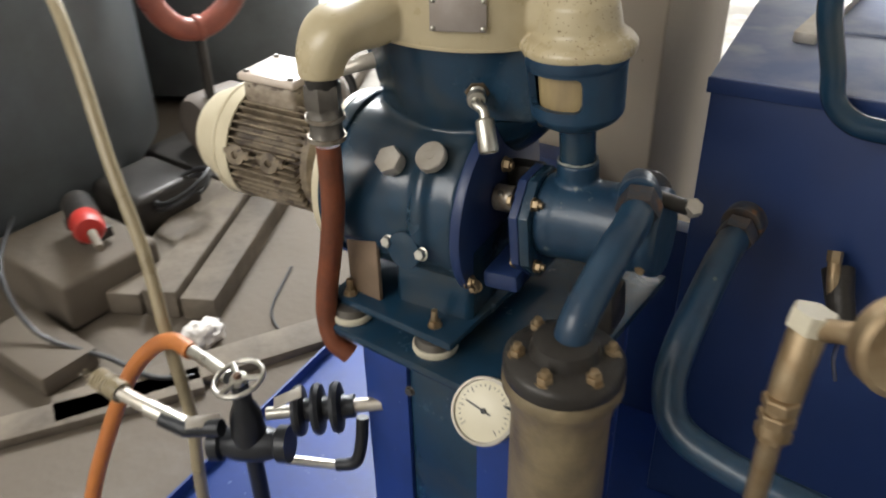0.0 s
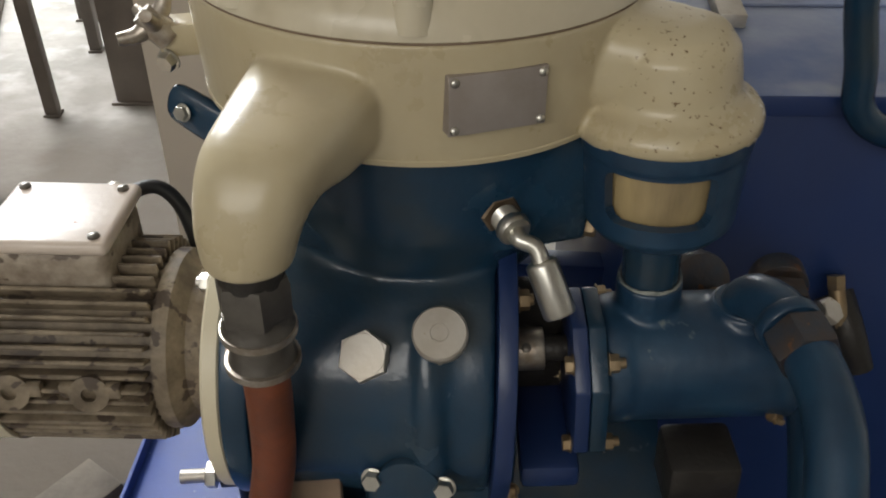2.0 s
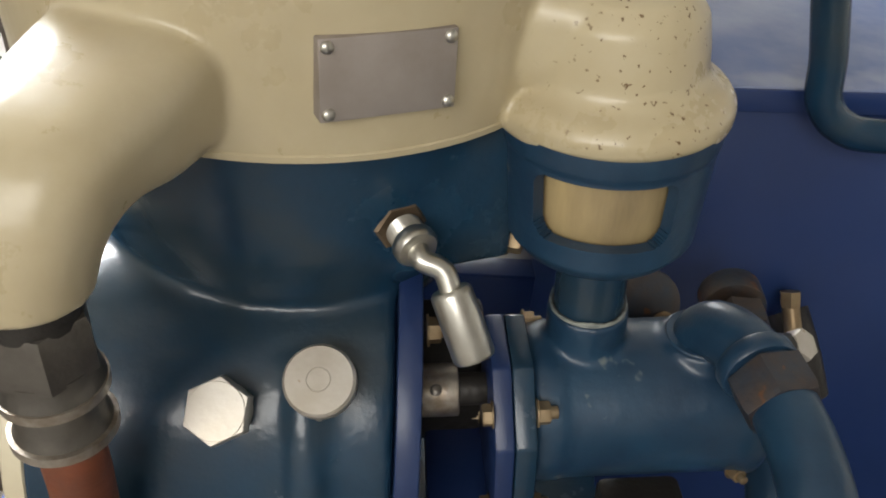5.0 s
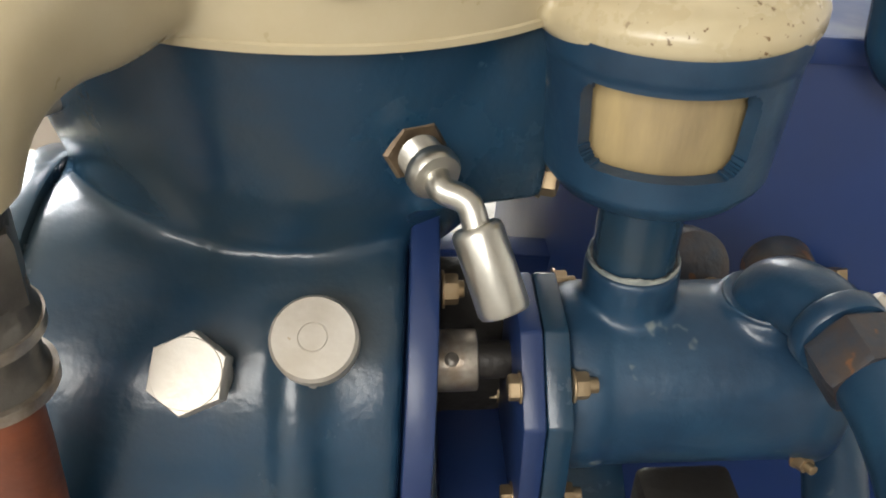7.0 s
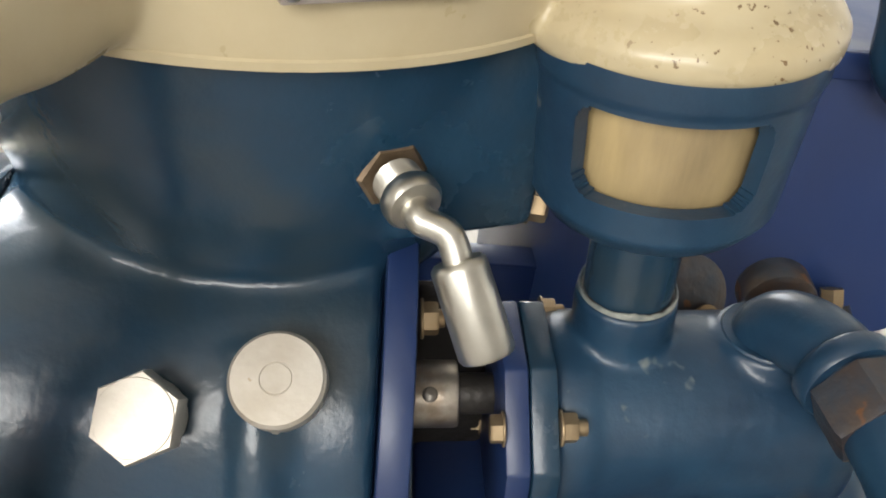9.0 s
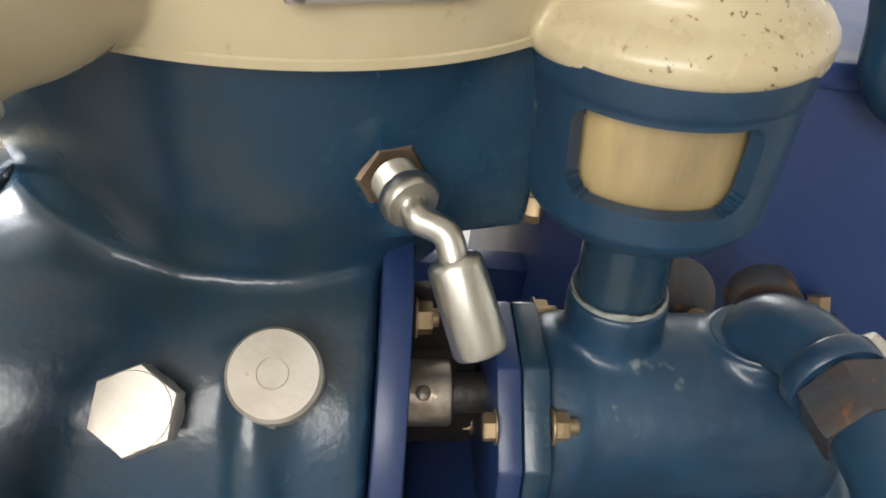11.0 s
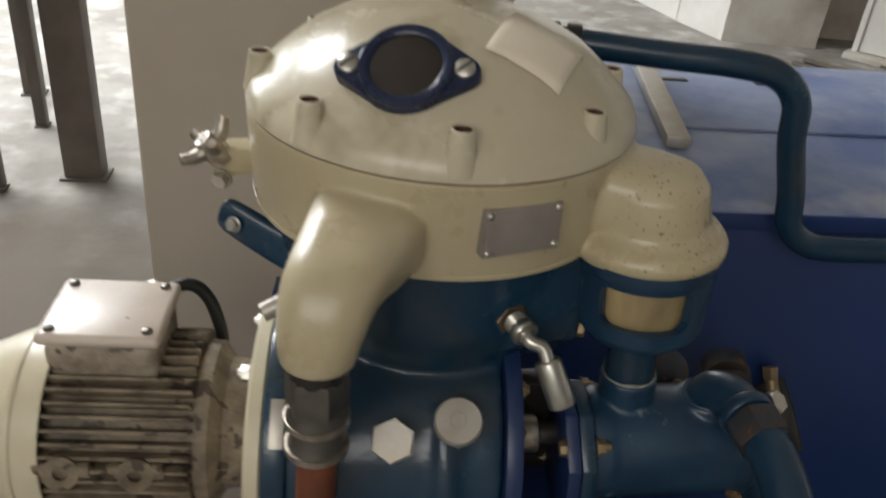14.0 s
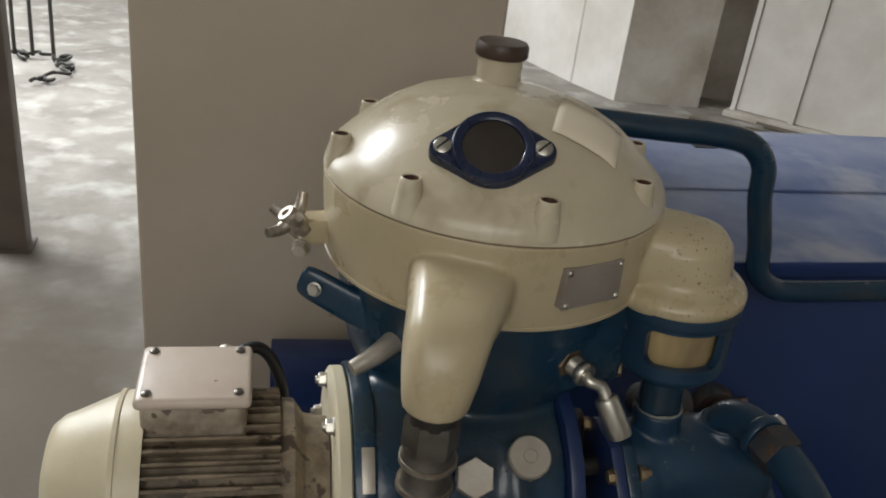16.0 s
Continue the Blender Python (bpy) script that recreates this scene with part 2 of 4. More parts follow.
def lathe(bm, profile, m=I4, n=40):
    """Rings of (radius, height) about the z axis of m."""
    rings = []
    for r, z in profile:
        if r < 1e-6:
            rings.append([bm.verts.new(m @ Vector((0, 0, z)))])
        else:
            rings.append([bm.verts.new(m @ Vector((r * math.cos(2 * math.pi * k / n), r * math.sin(2 * math.pi * k / n), z))) for k in range(n)])
    for a, b in zip(rings, rings[1:]):
        for k in range(n):
            j = (k + 1) % n
            if len(a) == 1 and len(b) == 1:
                break
            if len(a) == 1:
                bm.faces.new((a[0], b[k], b[j]))
            elif len(b) == 1:
                bm.faces.new((a[k], a[j], b[0]))
            else:
                bm.faces.new((a[k], a[j], b[j], b[k]))
    return bm


def disc_solid(bm, r, h, m=I4, n=40, bev=0.002):
    """A closed round solid from z 0 to h with rounded rims."""
    b = min(bev, h * 0.45, r * 0.45)
    return lathe(bm, [(0, 0), (r - b, 0), (r - 0.3 * b, 0.3 * b), (r, b), (r, h - b), (r - 0.3 * b, h - 0.3 * b), (r - b, h), (0, h)], m, n)


def hexa(bm, r, h, m=I4, bev=0.08):
    """A six-sided head with chamfered corners."""
    return lathe(bm, [(0, 0), (r, 0), (r, h * 0.85), (r * (1 - bev), h), (0, h)], m, 6)


def box(bm, lo, hi, m=I4, bev=0.003, seg=2):
    c = [(a + b) / 2 for a, b in zip(lo, hi)]
    s = [b - a for a, b in zip(lo, hi)]
    made = bmesh.ops.create_cube(bm, size=1, matrix=m @ Matrix.Translation(c) @ Matrix.Diagonal((*s, 1)))
    if bev:
        edges = {e for v in made["verts"] for e in v.link_edges}
        bmesh.ops.bevel(bm, geom=list(edges), offset=min(bev, min(s) * 0.45), segments=seg, affect="EDGES", profile=0.5)
    return bm


def smooth_path(pts, steps=8):
    pts = [Vector(p) for p in pts]
    if len(pts) < 3:
        return pts
    ext = [2 * pts[0] - pts[1], *pts, 2 * pts[-1] - pts[-2]]
    out = []
    for a, b, c, d in zip(ext, ext[1:], ext[2:], ext[3:]):
        for k in range(steps):
            t = k / steps
            out.append(0.5 * (2 * b + (c - a) * t + (2 * a - 5 * b + 4 * c - d) * t * t + (3 * b - a - 3 * c + d) * t ** 3))
    return out + [pts[-1]]


def tube(bm, pts, r, n=16, curve=True, steps=8, closed=True):
    """A round bar along points; r may be a number or one radius per end."""
    pts = smooth_path(pts, steps) if curve else [Vector(p) for p in pts]
    r0, r1 = r if isinstance(r, tuple) else (r, r)
    t = (pts[1] - pts[0]).normalized()
    side = t.orthogonal().normalized()
    rings = []
    for k, p in enumerate(pts):
        t2 = (pts[min(k + 1, len(pts) - 1)] - pts[max(k - 1, 0)]).normalized()
        side = (side - t2 * side.dot(t2)).normalized()
        other = t2.cross(side)
        rad = r0 + (r1 - r0) * k / (len(pts) - 1)
        rings.append([bm.verts.new(p + rad * (math.cos(2 * math.pi * j / n) * side + math.sin(2 * math.pi * j / n) * other)) for j in range(n)])
    for a, b in zip(rings, rings[1:]):
        for j in range(n):
            i = (j + 1) % n
            bm.faces.new((a[j], a[i], b[i], b[j]))
    if closed:
        bm.faces.new(rings[0][::-1])
        bm.faces.new(rings[-1])
    return bm


def loft(bm, sections, n=32, steps=5, side=(1, 0, 0)):
    """Sections of centre, forward, half width, half height, squareness: a skin of rounded boxes, smoothed along."""
    dense = []
    for k in range(len(sections) - 1):
        for s in range(steps):
            f = s / steps
            pick = [sections[max(k - 1, 0)], sections[k], sections[k + 1], sections[min(k + 2, len(sections) - 1)]]
            vals = []
            for q in range(5):
                a, b, c, d = [Vector(x[q]) if q < 2 else Vector((x[q], 0, 0)) for x in pick]
                vals.append(0.5 * (2 * b + (c - a) * f + (2 * a - 5 * b + 4 * c - d) * f * f + (3 * b - a - 3 * c + d) * f ** 3))
            dense.append((vals[0], vals[1], vals[2].x, vals[3].x, vals[4].x))
    dense.append((Vector(sections[-1][0]), Vector(sections[-1][1]), *sections[-1][2:]))
    rings = []
    for c, fwd, hw, hh, sq in dense:
        fwd = fwd.normalized()
        right = Vector(side) - fwd * fwd.dot(Vector(side))
        right.normalize()
        up = right.cross(fwd)
        ring = []
        for k in range(n):
            a = 2 * math.pi * k / n
            ca, sa = math.cos(a), math.sin(a)
            ring.append(bm.verts.new(c + right * hw * math.copysign(abs(ca) ** (2 / sq), ca) + up * hh * math.copysign(abs(sa) ** (2 / sq), sa)))
        rings.append(ring)
    for a, b in zip(rings, rings[1:]):
        for k in range(n):
            j = (k + 1) % n
            bm.faces.new((a[k], a[j], b[j], b[k]))
    bm.faces.new(rings[0][::-1])
    bm.faces.new(rings[-1])
    return bm


def cast(ob, voxel=0.0026, rounds=14):
    """Melts a part's overlapping solids into one casting with filleted corners."""
    re_ = ob.modifiers.new("cast", "REMESH")
    re_.mode, re_.voxel_size, re_.use_smooth_shade = "VOXEL", voxel, True
    sm = ob.modifiers.new("fillet", "SMOOTH")
    sm.factor, sm.iterations = 0.5, rounds
    return ob


def B():
    return bmesh.new()


def bolt(name, p, d, r, h, material, parent, stud=0.0, label=""):
    bm = B()
    m = axis(p, d)
    disc_solid(bm, r * 1.2, h * 0.18, m, 20, 0.0006)
    hexa(bm, r, h, m)
    if stud:
        disc_solid(bm, r * 0.55, h + stud, m, 14, 0.001)
    return part(name, bm, material, parent, label, angle=25)


# the setting
def slab(name, lo, hi, material, label, category, m=I4, bev=0.0):
    return tagged(part(name, box(B(), lo, hi, m, bev), material, None, label, smooth=False), label, category, kind="structure")


slab("floor", (-8, -5, -0.2), (6, 10, 0), FLOOR, "dusty worn grey concrete workshop floor", "floor")
slab("ceiling", (-8, -5, 4.2), (6, 10, 4.4), WHITEWALL, "plain pale ceiling of the workshop", "ceiling")
slab("wall_east", (5.8, -5, 0), (6, 9.8, 4.2), WHITEWALL, "soiled white workshop wall", "wall")
slab("wall_south", (-7.8, -5, 0), (5.8, -4.8, 4.2), WHITEWALL, "soiled white workshop wall behind the walkway", "wall")
slab("wall_north", (-8, 9.8, 0), (6, 10, 4.2), WHITEWALL, "soiled white workshop wall at the far end", "wall")
slab("wall_west", (-8, -5, 0), (-7.8, 9.8, 4.2), WHITEWALL, "soiled white workshop wall", "wall")
turn_p = Matrix.Translation((-0.55, 0.515, 0)) @ pose(0, 0, 0, 0, 0, 5.0)
slab("pillar", (0, 0, 0), (0.635, 0.55, 4.2), PILLAR, "taupe painted square pillar with scuffed faces", "pillar", turn_p, 0.006)

# far right: wall bays, a column and panel doors
def prism(name, corners, z0, z1, material, label, category):
    bm = B()
    low, high = [[bm.verts.new((x, y, z)) for x, y in corners] for z in (z0, z1)]
    bm.faces.new(low[::-1])
    bm.faces.new(high)
    for k in range(len(low)):
        j = (k + 1) % len(low)
        bm.faces.new((low[k], low[j], high[j], high[k]))
    return tagged(part(name, bm, material, None, label, smooth=False), label, category, kind="structure")


side = Matrix.Translation((1.572, 5.868, 0)) @ pose(0, 0, 0, 0, 0, 114)
for k in range(3):
    slab("wall_panel_%d" % (k + 1), (0.015 + 1.2 * k, -0.12, 0.0), (1.185 + 1.2 * k, 0.0, 4.2), WHITEWALL, "white panelled partition running along the hall", "wall", side, 0.004)
    slab("trim", (-0.015 + 1.2 * k, -0.11, 0.0), (0.015 + 1.2 * k, -0.006, 4.2), DAMP_SHADED, "grey joint between the partition panels", "trim", side)
prism("column", [(1.832, 5.414), (2.53, 5.45), (2.60, 5.95), (1.60, 5.87)], 0, 4.2, DAMP_SHADED, "whitewashed column, damp brown stain and shade put into its colour", "column")
# A thin white skin paints the lit side of the column.
prism("column_lit_side", [(1.822, 5.412), (1.828, 5.416), (1.596, 5.87), (1.575, 5.862)], 0, 4.2, WHITEWALL, "white plastered side of the column, painted as its lit face", "column")
slab("wall_recess", (2.45, 5.80, 0), (3.5, 6.0, 4.2), DAMP_SHADED, "stained recess beside the column, darker than the walls", "wall")
dm = Matrix.Translation((2.77, 5.34, 0)) @ pose(0, 0, 0, 0, 0, -38)
for k, (d0, d1) in enumerate(((0.02, 0.43), (0.47, 1.29), (1.33, 2.15))):
    slab("door_%d" % (k + 1), (d0, 0.0, 0.05), (d1, 0.05, 3.2), WHITEWALL, "white panel door in the hall", "door", dm, 0.004)
    slab("trim", (d0 - 0.04, -0.02, 0.0), (d0, 0.05, 3.2), WHITEWALL, "white door post", "trim", dm, 0.004)
slab("threshold", (-0.05, -0.10, 0), (2.3, 0.06, 0.045), DAMP_SHADED, "low stained threshold under the doors", "threshold", dm, 0.006)

# skid tray
TX0, TX1, TY0, TY1, TZ = 0.0, 2.2, -0.85, 0.52, 0.10
TM = Matrix.Translation((-0.632, 0.12, 0)) @ pose(0, 0, 0, 0, 0, 7)
tray = thing("drip_tray", "bright blue painted steel drip tray under the separator", "tray")
part("base", box(B(), (TX0, TY0, 0.0), (TX1, TY1, TZ), TM, bev=0.004), TRAYBLUE, tray)
part("lip", box(B(), (TX0 - 0.006, TY0, 0.0), (TX0 + 0.002, TY1, TZ + 0.03), TM, bev=0.002), TRAYBLUE, tray)
part("lip", box(B(), (TX0, TY1, 0.0), (TX1, TY1 + 0.008, TZ + 0.03), TM, bev=0.002), TRAYBLUE, tray)

panel = thing("skid_panel", "navy painted steel back panel standing on the tray", "panel")
SP = Matrix.Translation((-0.296, 0.445, 0)) @ pose(0, 0, 0, 0, 0, 5)
part("sheet", box(B(), (0.0, 0.0, TZ), (0.66, 0.012, 0.640), SP, 0.002), NAVY, panel)
part("top_fold", box(B(), (0.2505, -0.002, 0.6405), (0.66, 0.045, 0.648), SP, 0.002), NAVY, panel)
part("side_box", box(B(), (0.0, -0.018, 0.6405), (0.25, 0.05, 0.757), SP, 0.003), NAVY, panel)

# stand
stand = thing("machine_stand", "blue welded steel stand carrying the separator", "stand")
part("top_plate", box(B(), (-0.125, -0.29, 0.735), (0.30, 0.16, 0.752), bev=0.003), BLUE, stand)
for x0, x1 in ((-0.065, 0.03), (0.17, 0.26)):
    part("leg", box(B(), (x0, -0.26, TZ), (x1, -0.245, 0.735), bev=0.003), TRAYBLUE, stand)
    part("leg", box(B(), (x0, 0.10, TZ), (x1, 0.115, 0.735), bev=0.003), TRAYBLUE, stand)
# Dark sheets added in place of the shaded interior between the legs.
part("front_shade_sheet", box(B(), (0.031, -0.252, TZ), (0.169, -0.243, 0.735), bev=0.002), BLUE, stand)
part("back_shade_sheet", box(B(), (-0.06, -0.1, TZ), (0.26, -0.09, 0.735), bev=0.002), BLUE, stand)
bolt("bolt", (0.062, -0.29, 0.69), (0, -1, 0), 0.008, 0.006, DARKSTEEL, stand)

# the separator
sep = thing("oil_separator", "centrifugal oil separator with a cream hood on a dark blue body", "separator")
AY, AZ = -0.100, 0.955      # the drive axis
YAW = 7.0
YM = Matrix.Translation((0, AY, 0)) @ pose(0, 0, 0, 0, 0, YAW) @ Matrix.Translation((0, -AY, 0))   # turns about the drive axis
AX = YM @ Matrix.Translation((0, AY, AZ)) @ pose(0, 0, 0, 0, 90, 0)   # z of it looks along the shaft

bm = B()
lathe(bm, [(0, 1.00), (0.10, 1.02), (0.135, 1.06), (0.155, 1.095), (0.165, 1.13), (0.170, 1.16), (0.176, 1.20), (0.182, 1.231), (0, 1.231)], I4, 72)
lathe(bm, [(0, -0.138), (0.131, -0.138), (0.138, -0.13), (0.140, 0.0), (0.140, 0.087), (0, 0.087)], AX, 72)
tube(bm, [YM @ Vector((0.022 + 0.0001 * a, AY - 0.136 * math.sin(radians(a)), AZ + 0.136 * math.cos(radians(a)))) for a in (36, 52, 62, 72, 82, 92, 100)], (0.013, 0.0185), 18)
box(bm, (-0.02, 0.0, 1.112), (0.060, 0.11, 1.226), Matrix.Translation((0.113, -0.1305, 0)) @ pose(0, 0, 0, 0, 0, 25), bev=0)
cast(part("body_casting", bm, BLUE, sep, "dark blue cast bowl frame and gear housing"), 0.0026, 64)
bm = B()
disc_solid(bm, 0.148, 0.017, AX @ Matrix.Translation((0, 0, 0.0875)), 72, 0.002)
part("end_flange", bm, NAVY_LUG, sep)
bm = B()
disc_solid(bm, 0.1435, 0.024, AX @ Matrix.Translation((0, 0, -0.152)), 72, 0.003)
part("motor_adapter", bm, BLUE, sep)
part("pedestal", box(B(), (-0.034, -0.212, 0.765), (0.105, -0.02, 0.93), YM, bev=0.012, seg=3), BLUE, sep)
part("cover_plate", box(B(), (-0.100, -0.238, 0.797), (-0.036, -0.229, 0.95), bev=0.002), TAN, sep, "bare tan cover plate")
part("foot_plate", box(B(), (-0.125, -0.265, 0.781), (0.125, 0.06, 0.797), bev=0.004), BLUE, sep)
part("hinge_arm", loft(B(), [((-0.214, -0.073, 1.204), (1, -0.3, -0.3), 0.006, 0.011, 2.4), ((-0.204, -0.076, 1.201), (1, -0.3, -0.3), 0.008, 0.019, 2.6), ((-0.15, -0.09, 1.180), (1, -0.25, -0.35), 0.009, 0.021, 3.0), ((-0.09, -0.10, 1.160), (1, -0.1, -0.3), 0.010, 0.026, 3.0)], 24, side=(0, -1, 0)), BLUE, sep)
bolt("pivot_pin", (-0.197, -0.090, 1.20), (-0.3, -0.9, 0.2), 0.007, 0.006, STEEL, sep)
for x, y in ((-0.092, -0.248), (0.076, -0.238)):
    bm = B()
    disc_solid(bm, 0.037, 0.014, Matrix.Translation((x, y, 0.752)), 32, 0.004)
    part("foot_ring", bm, CREAMRING, sep, "ivory rubber mounting ring")
    bm = B()
    lathe(bm, [(0, 0), (0.034, 0), (0.030, 0.012), (0.012, 0.018), (0.012, 0.03), (0, 0.03)], Matrix.Translation((x, y, 0.766)), 28)
    part("foot_cap", bm, DARKSTEEL, sep)
    bolt("foot_bolt", (x, y, 0.796), (0, 0, 1), 0.010, 0.010, BRASS, sep, 0.02)
# pipe boss under the oil plug
bm = B()
disc_solid(bm, 0.03, 0.012, axis((0.03, -0.240, 0.925), (0, -1, 0.15)), 28)
part("drain_boss", bm, BLUE, sep)
for dx in (-0.026, 0.026):
    bolt("drain_bolt", (0.03 + dx * 1.25, -0.246, 0.930), (0, -0.9, 0.3), 0.009, 0.010, STEEL, sep)
bolt("side_bolt", (0.12, -0.185, 0.86), (0.1, -1, 0.1), 0.009, 0.012, BRASS, sep, 0.006)
# oil plug and breather
hexn = Vector((0, -0.70, 0.714))
bm = B()
disc_solid(bm, 0.019, 0.012, axis((-0.011, -0.2105, 1.044), hexn), 28)
m = axis((-0.011, -0.2105, 1.044) , hexn) @ Matrix.Translation((0, 0, 0.010)) @ pose(0, 0, 0, 0, 0, 30)
hexa(bm, 0.0225, 0.014, m, 0.04)
lathe(bm, [(0, 0.012), (0.0192, 0.0135), (0.0186, 0.0147), (0, 0.0147)], m, 40)
part("oil_plug", bm, SATIN, sep, "bare steel hexagon oil plug", angle=25)
kn = Vector((0, -0.58, 0.815))
km = axis((0.050, -0.192, 1.058), kn)
bm = B()
lathe(bm, [(0, 0), (0.014, 0), (0.014, 0.006), (0.0225, 0.006), (0.0238, 0.008), (0.0238, 0.018), (0.022, 0.0205), (0.0082, 0.0208), (0.008, 0.0200), (0.0074, 0.0200), (0.0072, 0.0208), (0, 0.0208)], km, 48)
part("breather_cap", bm, SATIN, sep, "round bare steel breather cap with a turned ring", angle=30)
bolt("breather_screw", (0.052, -0.213, 1.052), (0, -0.9, -0.1), 0.003, 0.003, STEEL, sep)

# the pump side leans a little with its bracket
PM = Matrix.Translation((0.2225, -0.092, 1.16)) @ pose(0, 0, 0, 0, 0, YAW) @ pose(0, 0, 0, 0, -4.5, 0) @ Matrix.Translation((-0.2225, 0.092, -1.16))

# hood
hood_bm = lathe(B(), [(0, 1.2225), (0.165, 1.2225), (0.189, 1.2225), (0.1925, 1.2265), (0.195, 1.262), (0.1975, 1.30), (0.198, 1.3205), (0.1974, 1.3212), (0, 1.3212)], I4, 96)
dome = [(0.1974, 1.3222), (0.1985, 1.3232), (0.1968, 1.331), (0.1915, 1.3415), (0.179, 1.354), (0.163, 1.369), (0.14, 1.3875), (0.11, 1.404), (0.075, 1.416), (0.04, 1.422), (0, 1.424)]
lid = part("hood_lid", lathe(B(), [(0, 1.3225), *dome], I4, 96), CREAM_CLEAN, sep, "domed cream hood lid")
for k in range(8):
    a = radians(9.7 + 45 * k)
    p = (-0.005 + 0.177 * math.cos(a), -0.007 + 0.177 * math.sin(a), 1.342)
    bm = B()
    lathe(bm, [(0.0175, -0.014), (0.0135, 0.006), (0.0112, 0.021), (0.0106, 0.0240), (0.0098, 0.0248), (0.0084, 0.0244), (0.0080, 0.013), (0, 0.013)], Matrix.Translation(p), 20)
    part("screw_boss", bm, CREAM_CLEAN, lid)
    part("hole", lathe(B(), [(0.0079, 0.0234), (0.0075, 0.0234), (0.0072, 0.0145), (0, 0.0145), (0, 0.0135), (0.0079, 0.0135), (0.0079, 0.0234)], Matrix.Translation(p), 18), HOLE_GLINT, lid, "dark bolt hole with a red glint put into its colour")
part("hood_lip", lathe(B(), [(0.17, 1.2230), (0.1905, 1.2230), (0.1932, 1.2241), (0.1935, 1.2280), (0.1922, 1.2293), (0.17, 1.2293)], I4, 96), CREAM, sep)
# Brown ring added to draw the dark gap of the lid joint.
part("lid_gap_line", lathe(B(), [(0, 1.3208), (0.1976, 1.3208), (0.1979, 1.3212), (0.1979, 1.3221), (0, 1.3221)], I4, 96), TAN, sep, "thin brown line drawn for the gap under the lid")
# outlet spout
bm = hood_bm
loft(bm, [((-0.046, -0.14, 1.264), (0, -1, -0.05), 0.056, 0.036, 3.4),
          ((-0.048, -0.185, 1.263), (-0.05, -1, -0.2), 0.053, 0.037, 3.4),
          ((-0.057, -0.226, 1.255), (-0.08, -1, -0.45), 0.047, 0.038, 3.2),
          ((-0.066, -0.259, 1.246), (-0.06, -0.8, -0.8), 0.041, 0.038, 2.9),
          ((-0.071, -0.279, 1.222), (-0.02, -0.25, -1), 0.036, 0.034, 2.3),
          ((-0.073, -0.284, 1.195), (0, -0.02, -1), 0.0310, 0.0310, 2.0)], 40)
BX, BY = 0.222, -0.083
lathe(bm, [(0, 1.320), (0.024, 1.318), (0.042, 1.311), (0.052, 1.297), (0.0555, 1.278), (0.057, 1.264), (0.062, 1.257), (0.072, 1.251), (0.0775, 1.243), (0.077, 1.232), (0.072, 1.227), (0, 1.227)], PM @ Matrix.Translation((BX + 0.002, BY, -0.004)), 56)
loft(bm, [((0.10, -0.05, 1.276), (1, -0.27, 0), 0.064, 0.042, 3.4), ((0.16, -0.066, 1.276), (1, -0.27, 0), 0.055, 0.041, 3.0), ((0.215, -0.081, 1.276), (1, -0.27, 0), 0.052, 0.040, 2.8)], 32, side=(0, -1, 0))
cast(part("hood_casting", bm, CREAM, sep, "cream enamelled hood with spout and overflow dome, chipped paint"), 0.0024, 6)
# nameplate
npm = Matrix.Translation((0.0835, -0.1762, 1.2775)) @ pose(0, 0, 0, 90 - 3, 0, 27.5)
plate = part("nameplate", box(B(), (-0.038, -0.0225, -0.010), (0.038, 0.0225, 0.0055), npm, 0.001), PLATE, sep, "blank worn metal nameplate")
for sx in (-1, 1):
    for sy in (-1, 1):
        bm = B()
        lathe(bm, [(0.0036, 0), (0.0034, 0.001), (0.002, 0.0022), (0, 0.0026)], npm @ Matrix.Translation((0.0335 * sx, 0.018 * sy, 0.0055)), 14)
        part("rivet", bm, STEEL, plate)
# inspection glass
gn = Vector((-0.10, -0.62, 0.80)).normalized()
gm = axis((-0.028, -0.130, 1.391), gn) @ pose(0, 0, 0, 0, 0, 0)
GC = Vector((-0.028, -0.130, 1.391))
sd = (Vector((1, 0, 0)) - gn * gn.x).normalized()
td = gn.cross(sd)


def lozenge(bm, r, reach, ear, z0, z1, n=36):
    """An oval two-eared flange: the hull of a disc and two small ones."""
    outline = []
    for k in range(4 * n):
        d = Vector((math.cos(2 * math.pi * k / (4 * n)), math.sin(2 * math.pi * k / (4 * n))))
        outline.append(max((d * r, Vector((reach, 0)) + d * ear, Vector((-reach, 0)) + d * ear), key=lambda q: q.dot(d)))
    rows = [[bm.verts.new(GC + sd * (q.x * f) + td * (q.y * f) + gn * z) for q in outline] for f, z in ((1, z0), (1, z1 - 0.003), (0.985, z1 - 0.001), (0.95, z1))]
    for a, b in zip(rows, rows[1:]):
        for k in range(len(a)):
            j = (k + 1) % len(a)
            bm.faces.new((a[k], a[j], b[j], b[k]))
    bm.faces.new(rows[-1])
    bm.faces.new(rows[0][::-1])
    return bm


part("inspection_flange", lozenge(B(), 0.0425, 0.050, 0.0135, -0.016, 0.008), WINDOWBLUE, lid, "dark navy two-eared window flange", angle=30)
part("inspection_ring", lathe(B(), [(0.031, 0.004), (0.0415, 0.004), (0.0415, 0.0115), (0.0395, 0.0135), (0.0335, 0.0135), (0.031, 0.0115), (0.031, 0.004)], gm, 56), WINDOWBLUE, lid)
